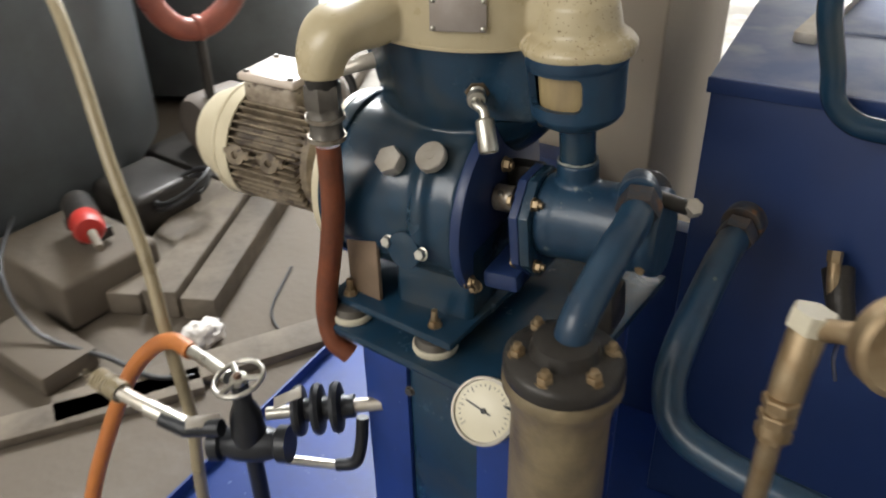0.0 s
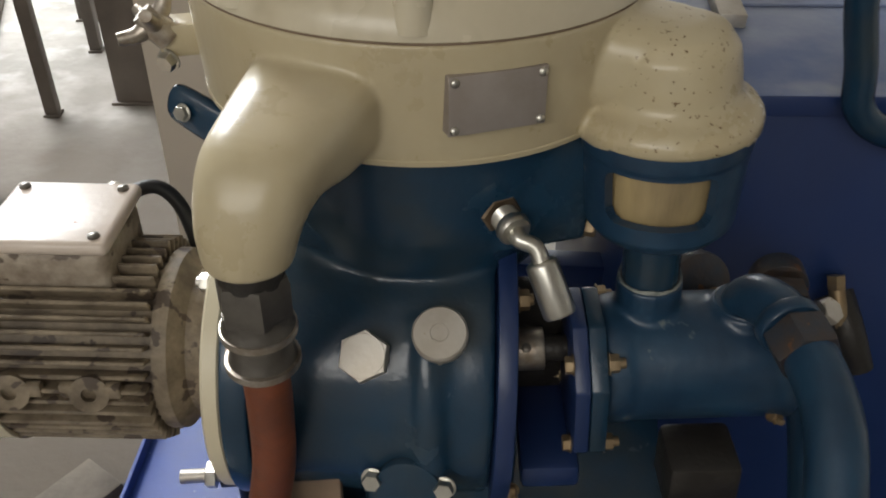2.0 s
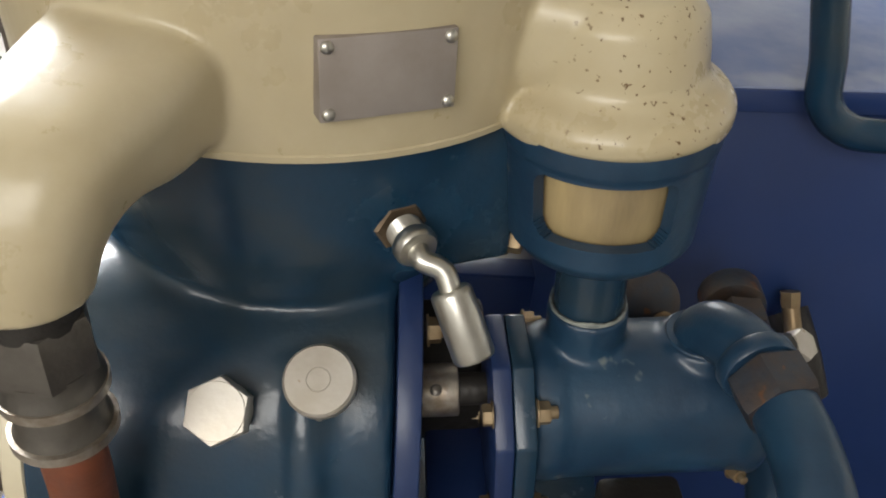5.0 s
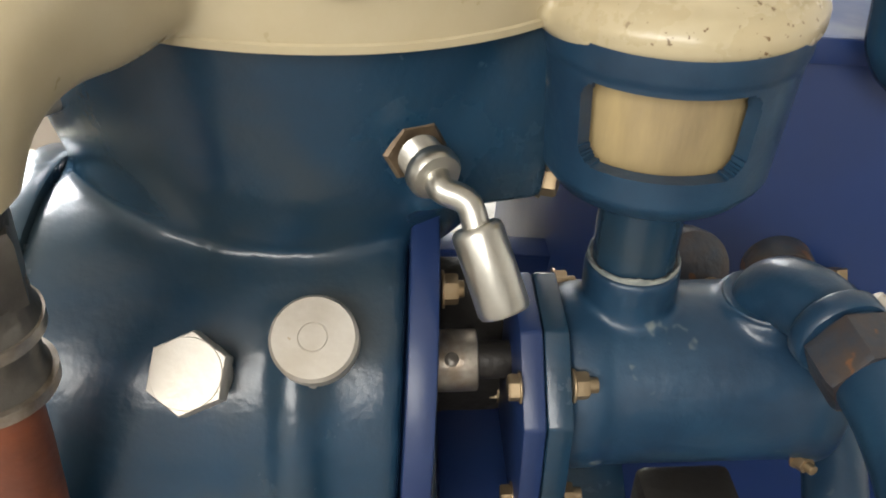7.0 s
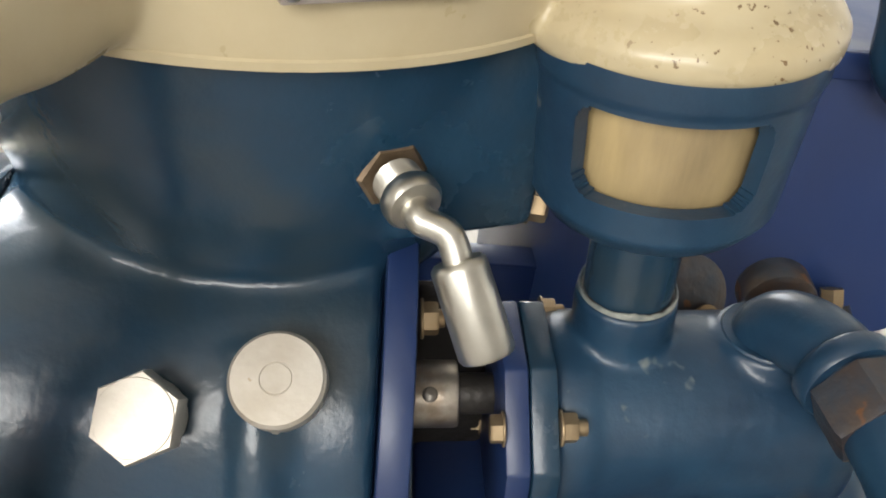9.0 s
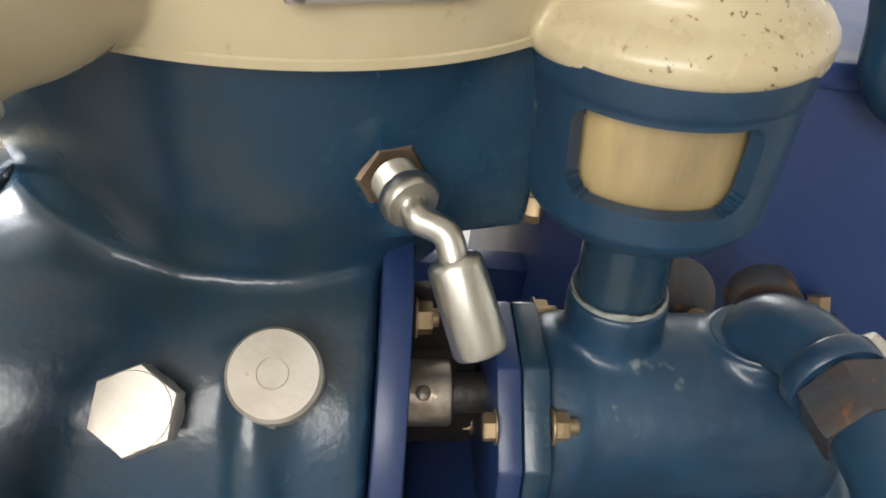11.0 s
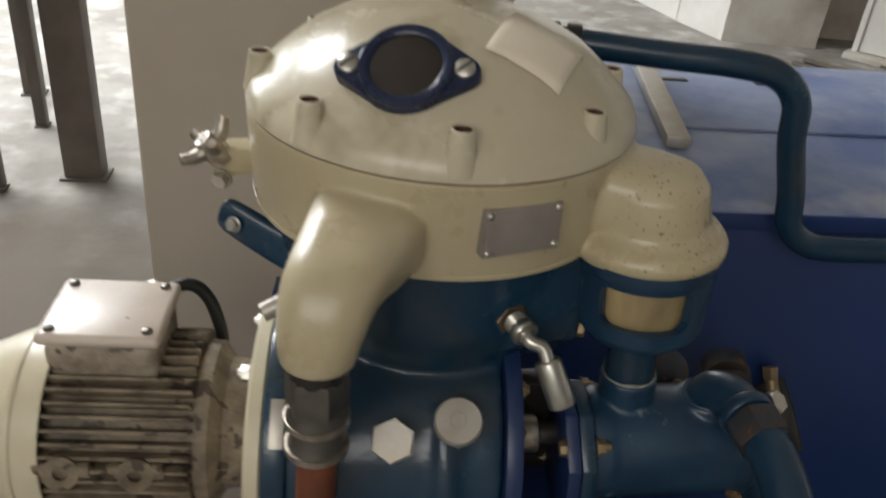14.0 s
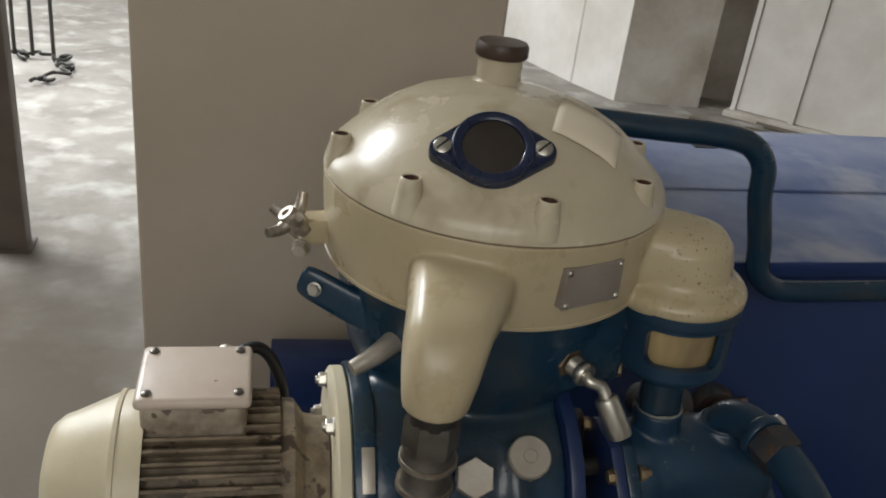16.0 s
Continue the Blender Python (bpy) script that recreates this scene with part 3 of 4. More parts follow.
for s in (-1, 1):
    sm = axis(GC + sd * s * 0.050 + gn * 0.0082, gn)
    part("slotted_screw", lathe(B(), [(0.0092, 0), (0.0090, 0.003), (0.006, 0.0045), (0, 0.005)], sm, 20), STEEL, lid)
    part("slot", box(B(), (-0.0078, -0.001, 0.0042), (0.0078, 0.001, 0.0054), sm @ pose(0, 0, 0, 0, 0, 50), 0), GREASE_SHADE, lid)
part("pane", disc_solid(B(), 0.0312, 0.003, axis(GC + gn * 0.0075, gn), 40), DARKGLASS, lid)
# filler neck and cap
nm = Matrix.Translation((-0.006, 0.036, -0.011))
neck = part("filler_neck", lathe(B(), [(0.036, 1.425), (0.029, 1.433), (0.026, 1.436), (0.0255, 1.462), (0, 1.462)], nm, 36), CREAM_CLEAN, lid)
part("filler_cap", lathe(B(), [(0, 1.461), (0.029, 1.461), (0.0305, 1.463), (0.0305, 1.474), (0.028, 1.478), (0, 1.479)], nm, 36), CAPBROWN, lid, "brown bakelite screw cap")
# paper label lying on the lid
bm = B()
grid = []
qa, qb, qc, qd = (Vector(q) for q in ((0.062, -0.009, 0), (0.131, -0.035, 0), (0.105, -0.112, 0), (0.036, -0.096, 0)))
for i in range(9):
    row = []
    for j in range(5):
        p = qa.lerp(qb, i / 8).lerp(qd.lerp(qc, i / 8), j / 4)
        r = p.xy.length
        z = next(z0 + (z1 - z0) * (r - r0) / (r1 - r0) for (r0, z0), (r1, z1) in zip(dome[::-1], dome[-2::-1]) if r0 <= r <= r1)
        row.append(bm.verts.new((p.x, p.y, z + 0.0022)))
    grid.append(row)
for i in range(8):
    for j in range(4):
        bm.faces.new((grid[i][j], grid[i + 1][j], grid[i + 1][j + 1], grid[i][j + 1]))
paper = tagged(part("paper_label", bm, PAPER), "blank yellowed paper label stuck on the lid", "label")
so = paper.modifiers.new("thick", "SOLIDIFY")
so.thickness = 0.0008
# clamp knob at the rim
kp = Vector((-0.222, -0.055, 1.262))
part("clamp_block", box(B(), (-0.028, -0.016, -0.014), (0.022, 0.016, 0.016), Matrix.Translation((-0.200, -0.04, 1.252)) @ pose(0, 0, 0, 0, 0, 20), 0.004), CREAM, sep)
kd = Vector((-0.62, -0.2, 0.75)).normalized()
km = axis(kp, kd)
bm = B()
lathe(bm, [(0, -0.012), (0.013, -0.012), (0.014, 0.0), (0.012, 0.012), (0.010, 0.02), (0.005, 0.02), (0.005, 0.016), (0, 0.016)], km, 20)
knob = part("clamp_knob", bm, WORNRING, sep, "worn metal star knob")
for k in range(4):
    a = radians(20 + 90 * k)
    bm = B()
    tube(bm, [km @ Vector((0.006 * math.cos(a), 0.006 * math.sin(a), 0.008)), km @ Vector((0.018 * math.cos(a), 0.018 * math.sin(a), 0.011)), km @ Vector((0.031 * math.cos(a), 0.031 * math.sin(a), 0.020))], (0.009, 0.0055), 10)
    part("finger", bm, WORNRING, knob)
bolt("clamp_nut", (-0.215, -0.06, 1.237), (-0.2, -0.8, -0.2), 0.009, 0.01, STEEL, sep)
# wing handle beside the hood
bm = B()
tube(bm, [(-0.105, -0.13, 1.165), (-0.125, -0.15, 1.158), (-0.15, -0.165, 1.148)], (0.013, 0.009), 12)
part("lever", bm, SATIN, sep, "grey cast lever")

# hose tail on the bowl frame
fdir = Vector((0.52, -0.85, -0.06)).normalized()
f0 = Vector((0.094, -0.146, 1.158))
tail = thing("hose_tail", "bent zinc hose fitting screwed into the bowl frame", "pipe fitting")
bm = B()
hexa(bm, 0.0185, 0.012, axis(f0 - fdir * 0.014, fdir), 0.1)
part("hex_nut", bm, RUSTNUT, tail, "tarnished brown nut", angle=25)
bm = B()
prof = [(0, 0)]
for k in range(6):
    prof += [(0.0112, 0.002 * k), (0.0122, 0.002 * k + 0.001)]
prof += [(0.0112, 0.012), (0, 0.012)]
lathe(bm, prof, axis(f0, fdir), 28)
part("thread", bm, STEEL, tail)
bm = B()
lathe(bm, [(0, 0), (0.0125, 0), (0.0145, 0.003), (0.0145, 0.008), (0.0125, 0.011), (0.008, 0.0115), (0, 0.0115)], axis(f0 + fdir * 0.012, fdir), 32)
part("collar", bm, STEEL, tail)
s0, s1 = Vector((0.1275, -0.178, 1.139)), Vector((0.1475, -0.197, 1.101))
bm = B()
tube(bm, [f0 + fdir * 0.02, f0 + fdir * 0.029 + Vector((0, 0, -0.003)), s0 + (s0 - s1).normalized() * 0.012, s0 - (s0 - s1) * 0.1], 0.0072, 18)
part("bent_pipe", bm, STEEL, tail)
bm = B()
L = (s1 - s0).length
lathe(bm, [(0.006, 0), (0.0115, 0), (0.0132, 0.002), (0.0135, 0.004), (0.0138, L - 0.002), (0.0128, L), (0.011, L), (0.0105, L - 0.01), (0, L - 0.01)], axis(s0, s1 - s0), 36)
part("ferrule", bm, STEEL, tail, "smooth zinc crimp ferrule")

# lantern and pump
PY, PZ = -0.100, 0.978      # the pump axis
PX = Matrix.Translation((0, PY, PZ)) @ pose(0, 0, 0, 0, 90, 0)
pump = thing("feed_pump", "dark blue gear pump flanged to the separator", "pump")
pump.matrix_world = PM


def eight_sided(x0, x1, lo_y, hi_y, lo_z, hi_z, cut):
    """A flange plate across the shaft with its corners cut off."""
    bm = B()
    yz = [(lo_y, lo_z + cut), (lo_y, hi_z - cut), (lo_y + cut, hi_z), (hi_y - cut, hi_z), (hi_y, hi_z - cut), (hi_y, lo_z + cut), (hi_y - cut, lo_z), (lo_y + cut, lo_z)]
    a, b = [[bm.verts.new((x, y, z)) for y, z in yz] for x in (x0, x1)]
    bm.faces.new(a)
    bm.faces.new(b[::-1])
    for k in range(8):
        j = (k + 1) % 8
        bm.faces.new((a[k], a[j], b[j], b[k]))
    bmesh.ops.bevel(bm, geom=list(bm.edges), offset=0.0025, segments=2, affect="EDGES", profile=0.5)
    return bm


for x0, x1, mt in ((0.148, 0.1625, NAVY_LUG), (0.163, 0.179, BLUE)):
    part("flange", eight_sided(x0, x1, PY - 0.075, PY + 0.068, PZ - 0.095, PZ + 0.068, 0.042), mt, pump)
part("lantern_web", box(B(), (0.098, AY - 0.072, AZ - 0.085), (0.156, AY + 0.08, AZ - 0.055), bev=0.006), NAVY_LUG, pump)
# Dark plate added to stand for the shade inside the lantern opening.
part("lantern_web", box(B(), (0.092, AY + 0.040, AZ - 0.07), (0.150, AY + 0.07, AZ + 0.075), bev=0.006), GREASE_SHADE, pump)
bm = B()
disc_solid(bm, 0.021, 0.032, PX @ Matrix.Translation((-0.014, 0.0, 0.094)), 32)
part("shaft_coupling", bm, WORNRING, pump, "bare steel shaft coupling")
part("shaft", disc_solid(B(), 0.013, 0.06, PX @ Matrix.Translation((-0.014, 0.0, 0.094)), 24), GREASE_SHADE, pump)
part("set_screw", disc_solid(B(), 0.0048, 0.002, axis((0.108, PY - 0.0145, PZ + 0.0285), (0, -0.7, 0.72)), 14), DARKSTEEL, pump)
for y, z in ((PY - 0.054, PZ + 0.042), (PY + 0.036, PZ + 0.050), (PY - 0.054, PZ - 0.062), (PY + 0.048, PZ - 0.065)):
    bolt("bolt", (0.179, y, z), (1, 0, 0), 0.0088, 0.010, BRASS, pump, 0.006)
    bolt("bolt", (0.148, y, z), (-1, 0, 0), 0.0085, 0.008, BRASS, pump)
for y, z in ((-0.098, 1.032), (AY - 0.10, AZ - 0.08)):
    bolt("bolt", PM.inverted() @ Vector((0.112, y, z)), (1, 0, 0), 0.0105, 0.011, BRASS, pump, 0.004)
bolt("bolt", PM.inverted() @ Vector((0.164, -0.080, 1.113)), (1, -0.35, 0), 0.010, 0.012, BRASS, pump)
bm = B()
lathe(bm, [(0, 0.178), (0.062, 0.178), (0.064, 0.188), (0.064, 0.2), (0.062, 0.205), (0.062, 0.335), (0.065, 0.34), (0.065, 0.352), (0.060, 0.358), (0, 0.358)], PX, 56)
lathe(bm, [(0, 0.95), (0.038, 0.985), (0.0325, 1.02), (0.0298, 1.046), (0.0305, 1.053), (0.0305, 1.0695), (0, 1.0710)], Matrix.Translation((0.2235, -0.092, 0)), 44)
lathe(bm, [(0, 0.96), (0.0335, 1.0), (0.0325, 1.045), (0.031, 1.05), (0, 1.05)], Matrix.Translation((0.313, -0.100, -0.008)), 36)
cast(part("pump_body", bm, BLUE_WORN, pump, "worn blue pump body with scraped paint"), 0.0024, 14)
for s in (-1, 0.1):
    bolt("bolt", (0.338, PY - 0.052, PZ + 0.042 + 0.075 * s), (0.3, -1, 0.2), 0.0065, 0.009, BRASS, pump, 0.006)
part("side_block", box(B(), (0.24, AY - 0.085, 0.84), (0.31, AY - 0.02, 0.905), bev=0.008), GREASE_SHADE, pump)
# sight cup over the pump
CX, CY = 0.2235, -0.092
cup = thing("sight_cup", "blue overflow sight cup with an oily amber window", "sight glass")
cm = Matrix.Translation((CX, CY, 0))
cup.matrix_world = PM


def cup_shell():
    """The cup with its window cut out: a lathe whose faces are left out over an arc."""
    bm = B()
    prof = [(0.0705, 1.2315), (0.0705, 1.220), (0.0695, 1.2165)] + [(0.0685 - 0.004 * k / 46, 1.2145 - 0.0015 * k) for k in range(46)] + [(0.063, 1.144), (0.057, 1.136), (0.046, 1.129), (0.032, 1.126), (0.028, 1.122)]
    n = 320
    inner = 0.009
    rings = [[bm.verts.new((CX + r * math.cos(2 * math.pi * k / n), CY + r * math.sin(2 * math.pi * k / n), z)) for k in range(n)] for r, z in prof]
    ins = [[bm.verts.new((CX + (r - inner) * math.cos(2 * math.pi * k / n), CY + (r - inner) * math.sin(2 * math.pi * k / n), z)) for k in range(n)] for r, z in prof]

    def out(i, k):
        """Inside the rounded oblong of the window."""
        a = radians(((2 * (k % n) + 1) * 180 / n - 257 + 180) % 360 - 180) * 0.068
        z = (prof[i][1] + prof[i + 1][1]) / 2 - 1.188
        dx, dz = max(abs(a) - 0.036, 0), max(abs(z) - 0.013, 0)
        return math.hypot(dx, dz) < 0.011

    for i in range(len(prof) - 1):
        for k in range(n):
            j = (k + 1) % n
            if out(i, k):
                continue
            bm.faces.new((rings[i][k], rings[i][j], rings[i + 1][j], rings[i + 1][k]))
            bm.faces.new((ins[i][k], ins[i + 1][k], ins[i + 1][j], ins[i][j]))
            if out(i, j):
                bm.faces.new((rings[i][j], ins[i][j], ins[i + 1][j], rings[i + 1][j]))
            if out(i, (k - 1) % n):
                bm.faces.new((rings[i][k], rings[i + 1][k], ins[i + 1][k], ins[i][k]))
            if i + 1 < len(prof) - 1 and out(i + 1, k):
                bm.faces.new((rings[i + 1][k], rings[i + 1][j], ins[i + 1][j], ins[i + 1][k]))
            if i > 0 and out(i - 1, k):
                bm.faces.new((rings[i][k], ins[i][k], ins[i][j], rings[i][j]))
    return bm


part("cup", cup_shell(), BLUE_WORN, cup, angle=50)
part("glass_tube", lathe(B(), [(0, 1.13), (0.049, 1.135), (0.0525, 1.145), (0.0540, 1.22), (0, 1.22)], cm, 48), AMBER, cup, "amber oil-stained glass")
part("stem", lathe(B(), [(0, 1.045), (0.026, 1.045), (0.026, 1.132), (0, 1.132)], cm, 40), BLUE, cup)
rnd = random.Random(11)
bm = B()
peel = [0.0022 * max(0, math.sin(3 * a + 0.6)) ** 2 + rnd.uniform(0, 0.0015) for a in [2 * math.pi * k / 60 for k in range(60)]]
rows = [[bm.verts.new((CX + r * math.cos(2 * math.pi * k / 60), CY + r * math.sin(2 * math.pi * k / 60), z + (peel[k] if up else 0))) for k in range(60)] for r, z, up in ((0.0285, 1.0692, 0), (0.0294, 1.0702, 0), (0.0290, 1.0714, 1), (0.0280, 1.0716, 1), (0.0262, 1.0702, 0))]
for a, b in zip(rows, rows[1:]):
    for k in range(60):
        bm.faces.new((a[k], a[(k + 1) % 60], b[(k + 1) % 60], b[k]))
part("peeled_ring", bm, PEEL, cup, "ragged pale edge of peeled sealing paint")
part("seal_ring", lathe(B(), [(0.0258, 1.0695), (0.0290, 1.0695), (0.0285, 1.0712), (0.0258, 1.0715), (0.0258, 1.0695)], cm, 40), GREASE_SHADE, cup)

# delivery pipe: elbow, nut and curved pipe down to the filter
pipe = thing("suction_pipe", "blue painted suction pipe with a rusty union elbow", "pipe")
bm = B()
EB = PM @ Vector((0.313, -0.100, 1.030))
tube(bm, [EB, EB + Vector((0.001, -0.001, 0.012)), EB + Vector((0.006, -0.010, 0.023)), EB + Vector((0.016, -0.028, 0.029)), EB + Vector((0.026, -0.048, 0.028)), EB + Vector((0.030, -0.058, 0.026))], 0.0238, 24)
lathe(bm, [(0, 0), (0.0285, 0), (0.030, 0.002), (0.030, 0.008), (0.028, 0.011), (0, 0.011)], axis(EB + Vector((0, 0, 0.002)), (-0.08, -0.02, 1)), 28)
lathe(bm, [(0, 0), (0.027, 0), (0.0285, 0.002), (0.0285, 0.012), (0.027, 0.014), (0, 0.014)], axis(EB + Vector((0.022, -0.042, 0.0285)), (0.3, -1, -0.05)), 28)
part("elbow", bm, BLUE_WORN, pipe)
EN = EB + Vector((0.029, -0.056, 0.027))
bm = B()
hexa(bm, 0.0295, 0.030, axis(EN, (0.28, -1, -0.14)), 0.06)
part("union_nut", bm, NUTBLUE, pipe, "rust-streaked hexagon union nut", angle=25)
bm = B()
tube(bm, [EN + Vector((0.007, -0.025, -0.003)), EN + Vector((0.013, -0.060, -0.008)), EN + Vector((0.015, -0.100, -0.018)), EN + Vector((0.013, -0.140, -0.044)), (0.364, -0.330, 0.985), (0.361, -0.343, 0.94)], 0.0232, 24)
part("bent_pipe", bm, BLUE_WORN, pipe)

part("plug_stub", tube(B(), [(0.345, -0.105, 1.055), (0.402, -0.074, 1.034)], 0.011, 14, False), GREASE_SHADE, pipe)
part("pale_plug", hexa(B(), 0.0135, 0.014, axis((0.398, -0.075, 1.033), (0.5, -0.4, 0.8)), 0.08), SATIN, pipe, "pale hexagon plug")

# filter vessel
filt = thing("oil_filter", "tan cast oil filter with a dark bolted lid", "filter")
FX, FY = 0.358, -0.345
fm = Matrix.Translation((FX, FY, 0.052))
part("lid", lathe(B(), [(0, 0.868), (0.075, 0.868), (0.076, 0.871), (0.076, 0.886), (0.071, 0.892), (0.045, 0.898), (0.040, 0.915), (0.030, 0.92), (0, 0.92)], fm, 48), GREASE_SHADE, filt)
part("rim", lathe(B(), [(0, 0.845), (0.075, 0.845), (0.077, 0.85), (0.077, 0.864), (0.075, 0.8675), (0, 0.8675)], fm, 48), TANCAST, filt)
part("vessel", lathe(B(), [(0, 0.5), (0.05, 0.5), (0.066, 0.53), (0.064, 0.80), (0.068, 0.83), (0.073, 0.8445), (0, 0.8445)], fm, 48), TANCAST, filt)
part("support", box(B(), (FX - 0.03, FY - 0.03, TZ), (FX + 0.03, FY + 0.03, 0.557), bev=0.004), BLUE, filt)
for k in range(6):
    a = radians(35 + 60 * k)
    bolt("lid_bolt", (FX + 0.058 * math.cos(a), FY + 0.058 * math.sin(a), 0.943), (0, 0, 1), 0.0105, 0.011, BRASS, filt, 0.008)

# pressure gauge
gd = Vector((0.12, -0.78, 0.62)).normalized()
gp = Vector((0.212, -0.30, 0.735))
gauge = thing("pressure_gauge", "round pressure gauge with an ivory dial and steel case", "gauge")
gm = axis(gp, gd)
part("case", lathe(B(), [(0, -0.045), (0.03, -0.045), (0.046, -0.038), (0.048, -0.03), (0.048, -0.002), (0.051, 0.0), (0.052, 0.003), (0.051, 0.007), (0.047, 0.008), (0.046, 0.003), (0, 0.003)], gm, 48), SATIN, gauge)
dial = part("dial", disc_solid(B(), 0.0455, 0.001, gm @ Matrix.Translation((0, 0, 0.0035)), 48, 0.0003), DIAL, gauge, "plain ivory dial")
for k in range(25):
    a = radians(-45 + 270 * k / 24)
    ln = 0.008 if k % 4 == 0 else 0.004
    part("tick", box(B(), (0.040 - ln, -0.0005, 0.0046), (0.040, 0.0005, 0.0052), gm @ pose(0, 0, 0, 0, 0, math.degrees(a)), 0), BLACK, gauge)
part("needle", box(B(), (-0.012, -0.0012, 0.0054), (0.032, 0.0012, 0.0062), gm @ pose(0, 0, 0, 0, 0, 165), 0), BLACK, gauge)
part("needle_hub", disc_solid(B(), 0.0045, 0.0035, gm @ Matrix.Translation((0, 0, 0.0046)), 18), BLACK, gauge)
part("tape_mark", box(B(), (0.0, -0.012, -0.022), (0.0495, 0.012, -0.008), gm @ pose(0, 0, 0, 0, 0, 75), 0.003), YELLOW, gauge, "yellow paint mark on the case")
bm = B()
tube(bm, [gp - gd * 0.04, gp - gd * 0.07 + Vector((0, 0.01, -0.03)), (0.24, -0.25, 0.62)], 0.009, 12)
part("stem", bm, BRASS, gauge)

# electric motor
motor = thing("electric_motor", "grimy finned electric motor with cream fan cowl and flange", "motor")
MZ = 0.9655
MX = YM @ Matrix.Translation((0, AY, MZ)) @ pose(0, 0, 0, 0, 90, 0) @ Matrix.Diagonal((0.87, 0.87, 1, 1))
TB = Matrix.Translation((-0.320, -0.125, 0)) @ pose(0, 0, 0, 0, 0, YAW) @ Matrix.Translation((0.318, 0.127, 0))   # the terminal box turns with the motor
part("flange", lathe(B(), [(0, -0.170), (0.134, -0.170), (0.138, -0.167), (0.138, -0.155), (0.135, -0.1525), (0, -0.1525)], AX, 64), COWL, motor, "cream motor flange")
part("end_shield", lathe(B(), [(0, -0.225), (0.105, -0.225), (0.104, -0.212), (0.084, -0.200), (0.078, -0.172), (0, -0.172)], MX, 48), MOTOR, motor)
part("frame", lathe(B(), [(0, -0.385), (0.100, -0.385), (0.100, -0.225), (0, -0.225)], MX, 48), MOTOR, motor)
for k in range(46):
    a = 360 * k / 46
    part("fin", box(B(), (-0.0025, 0.097, -0.378), (0.0025, 0.1165 + 0.002 * (k % 3 == 0), -0.228), MX @ pose(0, 0, 0, 0, 0, a + 4.5), 0.0012, 1), MOTOR, motor)
part("cowl", lathe(B(), [(0, -0.480), (0.055, -0.480), (0.078, -0.475), (0.089, -0.464), (0.094, -0.452), (0.116, -0.408), (0.1195, -0.398), (0.1205, -0.372), (0.1165, -0.372), (0.1155, -0.40), (0, -0.40)], MX, 56), COWL, motor, "cream fan cowl")
part("cowl_band", lathe(B(), [(0.1165, -0.4045), (0.1215, -0.404), (0.1215, -0.399), (0.1185, -0.398)], MX, 56), COWL, motor)
tb = part("terminal_box", box(B(), (-0.374, -0.176, 1.035), (-0.262, -0.078, 1.092), TB, bev=0.010, seg=3), GRIMYBOX, motor, "grimy cast terminal box")
part("terminal_foot", box(B(), (-0.352, -0.165, 1.01), (-0.284, -0.085, 1.04), TB, bev=0.006), MOTOR, motor)
part("box_lid", box(B(), (-0.379, -0.181, 1.0915), (-0.257, -0.073, 1.106), TB, bev=0.008, seg=3), BOXLID, motor, "pale terminal box lid with reddish smears")
for x in (-0.366, -0.271):
    for y in (-0.168, -0.087):
        part("lid_screw", lathe(B(), [(0.0055, 0), (0.0052, 0.003), (0.003, 0.0042), (0, 0.0044)], TB @ Matrix.Translation((x, y, 1.1055)), 16), DARKSTEEL, motor)
bm = B()
tube(bm, [TB @ Vector(p) for p in ((-0.285, -0.066, 1.084), (-0.255, -0.052, 1.088), (-0.235, -0.050, 1.07), (-0.222, -0.056, 1.035), (-0.218, -0.06, 1.0))], 0.0075, 12)
part("cable", bm, RUBBER, motor, "short black motor cable")
part("cable_gland", disc_solid(B(), 0.011, 0.016, TB @ axis((-0.288, -0.078, 1.088), (0, 0.5, 0.1)), 18), SATIN, motor)
for x in (-0.35, -0.278):
    part("lifting_lug", lathe(B(), [(0.007, -0.004), (0.017, -0.004), (0.018, 0.004), (0.007, 0.005), (0.007, -0.004)], YM @ axis((x, AY - 0.101, MZ + 0.02), (0.1, -0.95, 0.3)), 18), MOTOR, motor)
    part("lug_web", box(B(), (x - 0.028, AY - 0.103, MZ + 0.013), (x + 0.028, AY - 0.093, MZ + 0.029), YM, bev=0.003), MOTOR, motor)
for a in (50, 95, 140, 200, 320):
    c = AX @ Vector((0.121 * math.cos(radians(a)), 0.121 * math.sin(radians(a)), -0.170))
    bolt("flange_bolt", c, (-0.993, -0.122, 0), 0.009, 0.01, STEEL, motor, 0.004)
strip = tagged(part("tag_strip", box(B(), (-0.007, -0.024, 0.0), (0.007, 0.024, 0.0022), YM @ axis((-0.138, AY - 0.1015, AZ + 0.1015), (0, -0.707, 0.707)), 0.0006), SATIN), "narrow bare metal tag strip screwed to the housing", "tag")

# outlet hose
hose = thing("outlet_hose", "rust-brown rubber hose on a dark steel union", "hose")
hx, hy = -0.073, -0.284
part("thread", lathe(B(), [(0, 1.165), (0.0235, 1.165), (0.0235, 1.186), (0, 1.186)], Matrix.Translation((hx, hy, 0.015)), 32), GREASE_SHADE, hose)
bm = B()
hexa(bm, 0.0275, 0.034, axis((hx, hy, 1.149), (0, 0, 1)), 0.06)
part("union_nut", bm, DARKSTEEL, hose, angle=25)
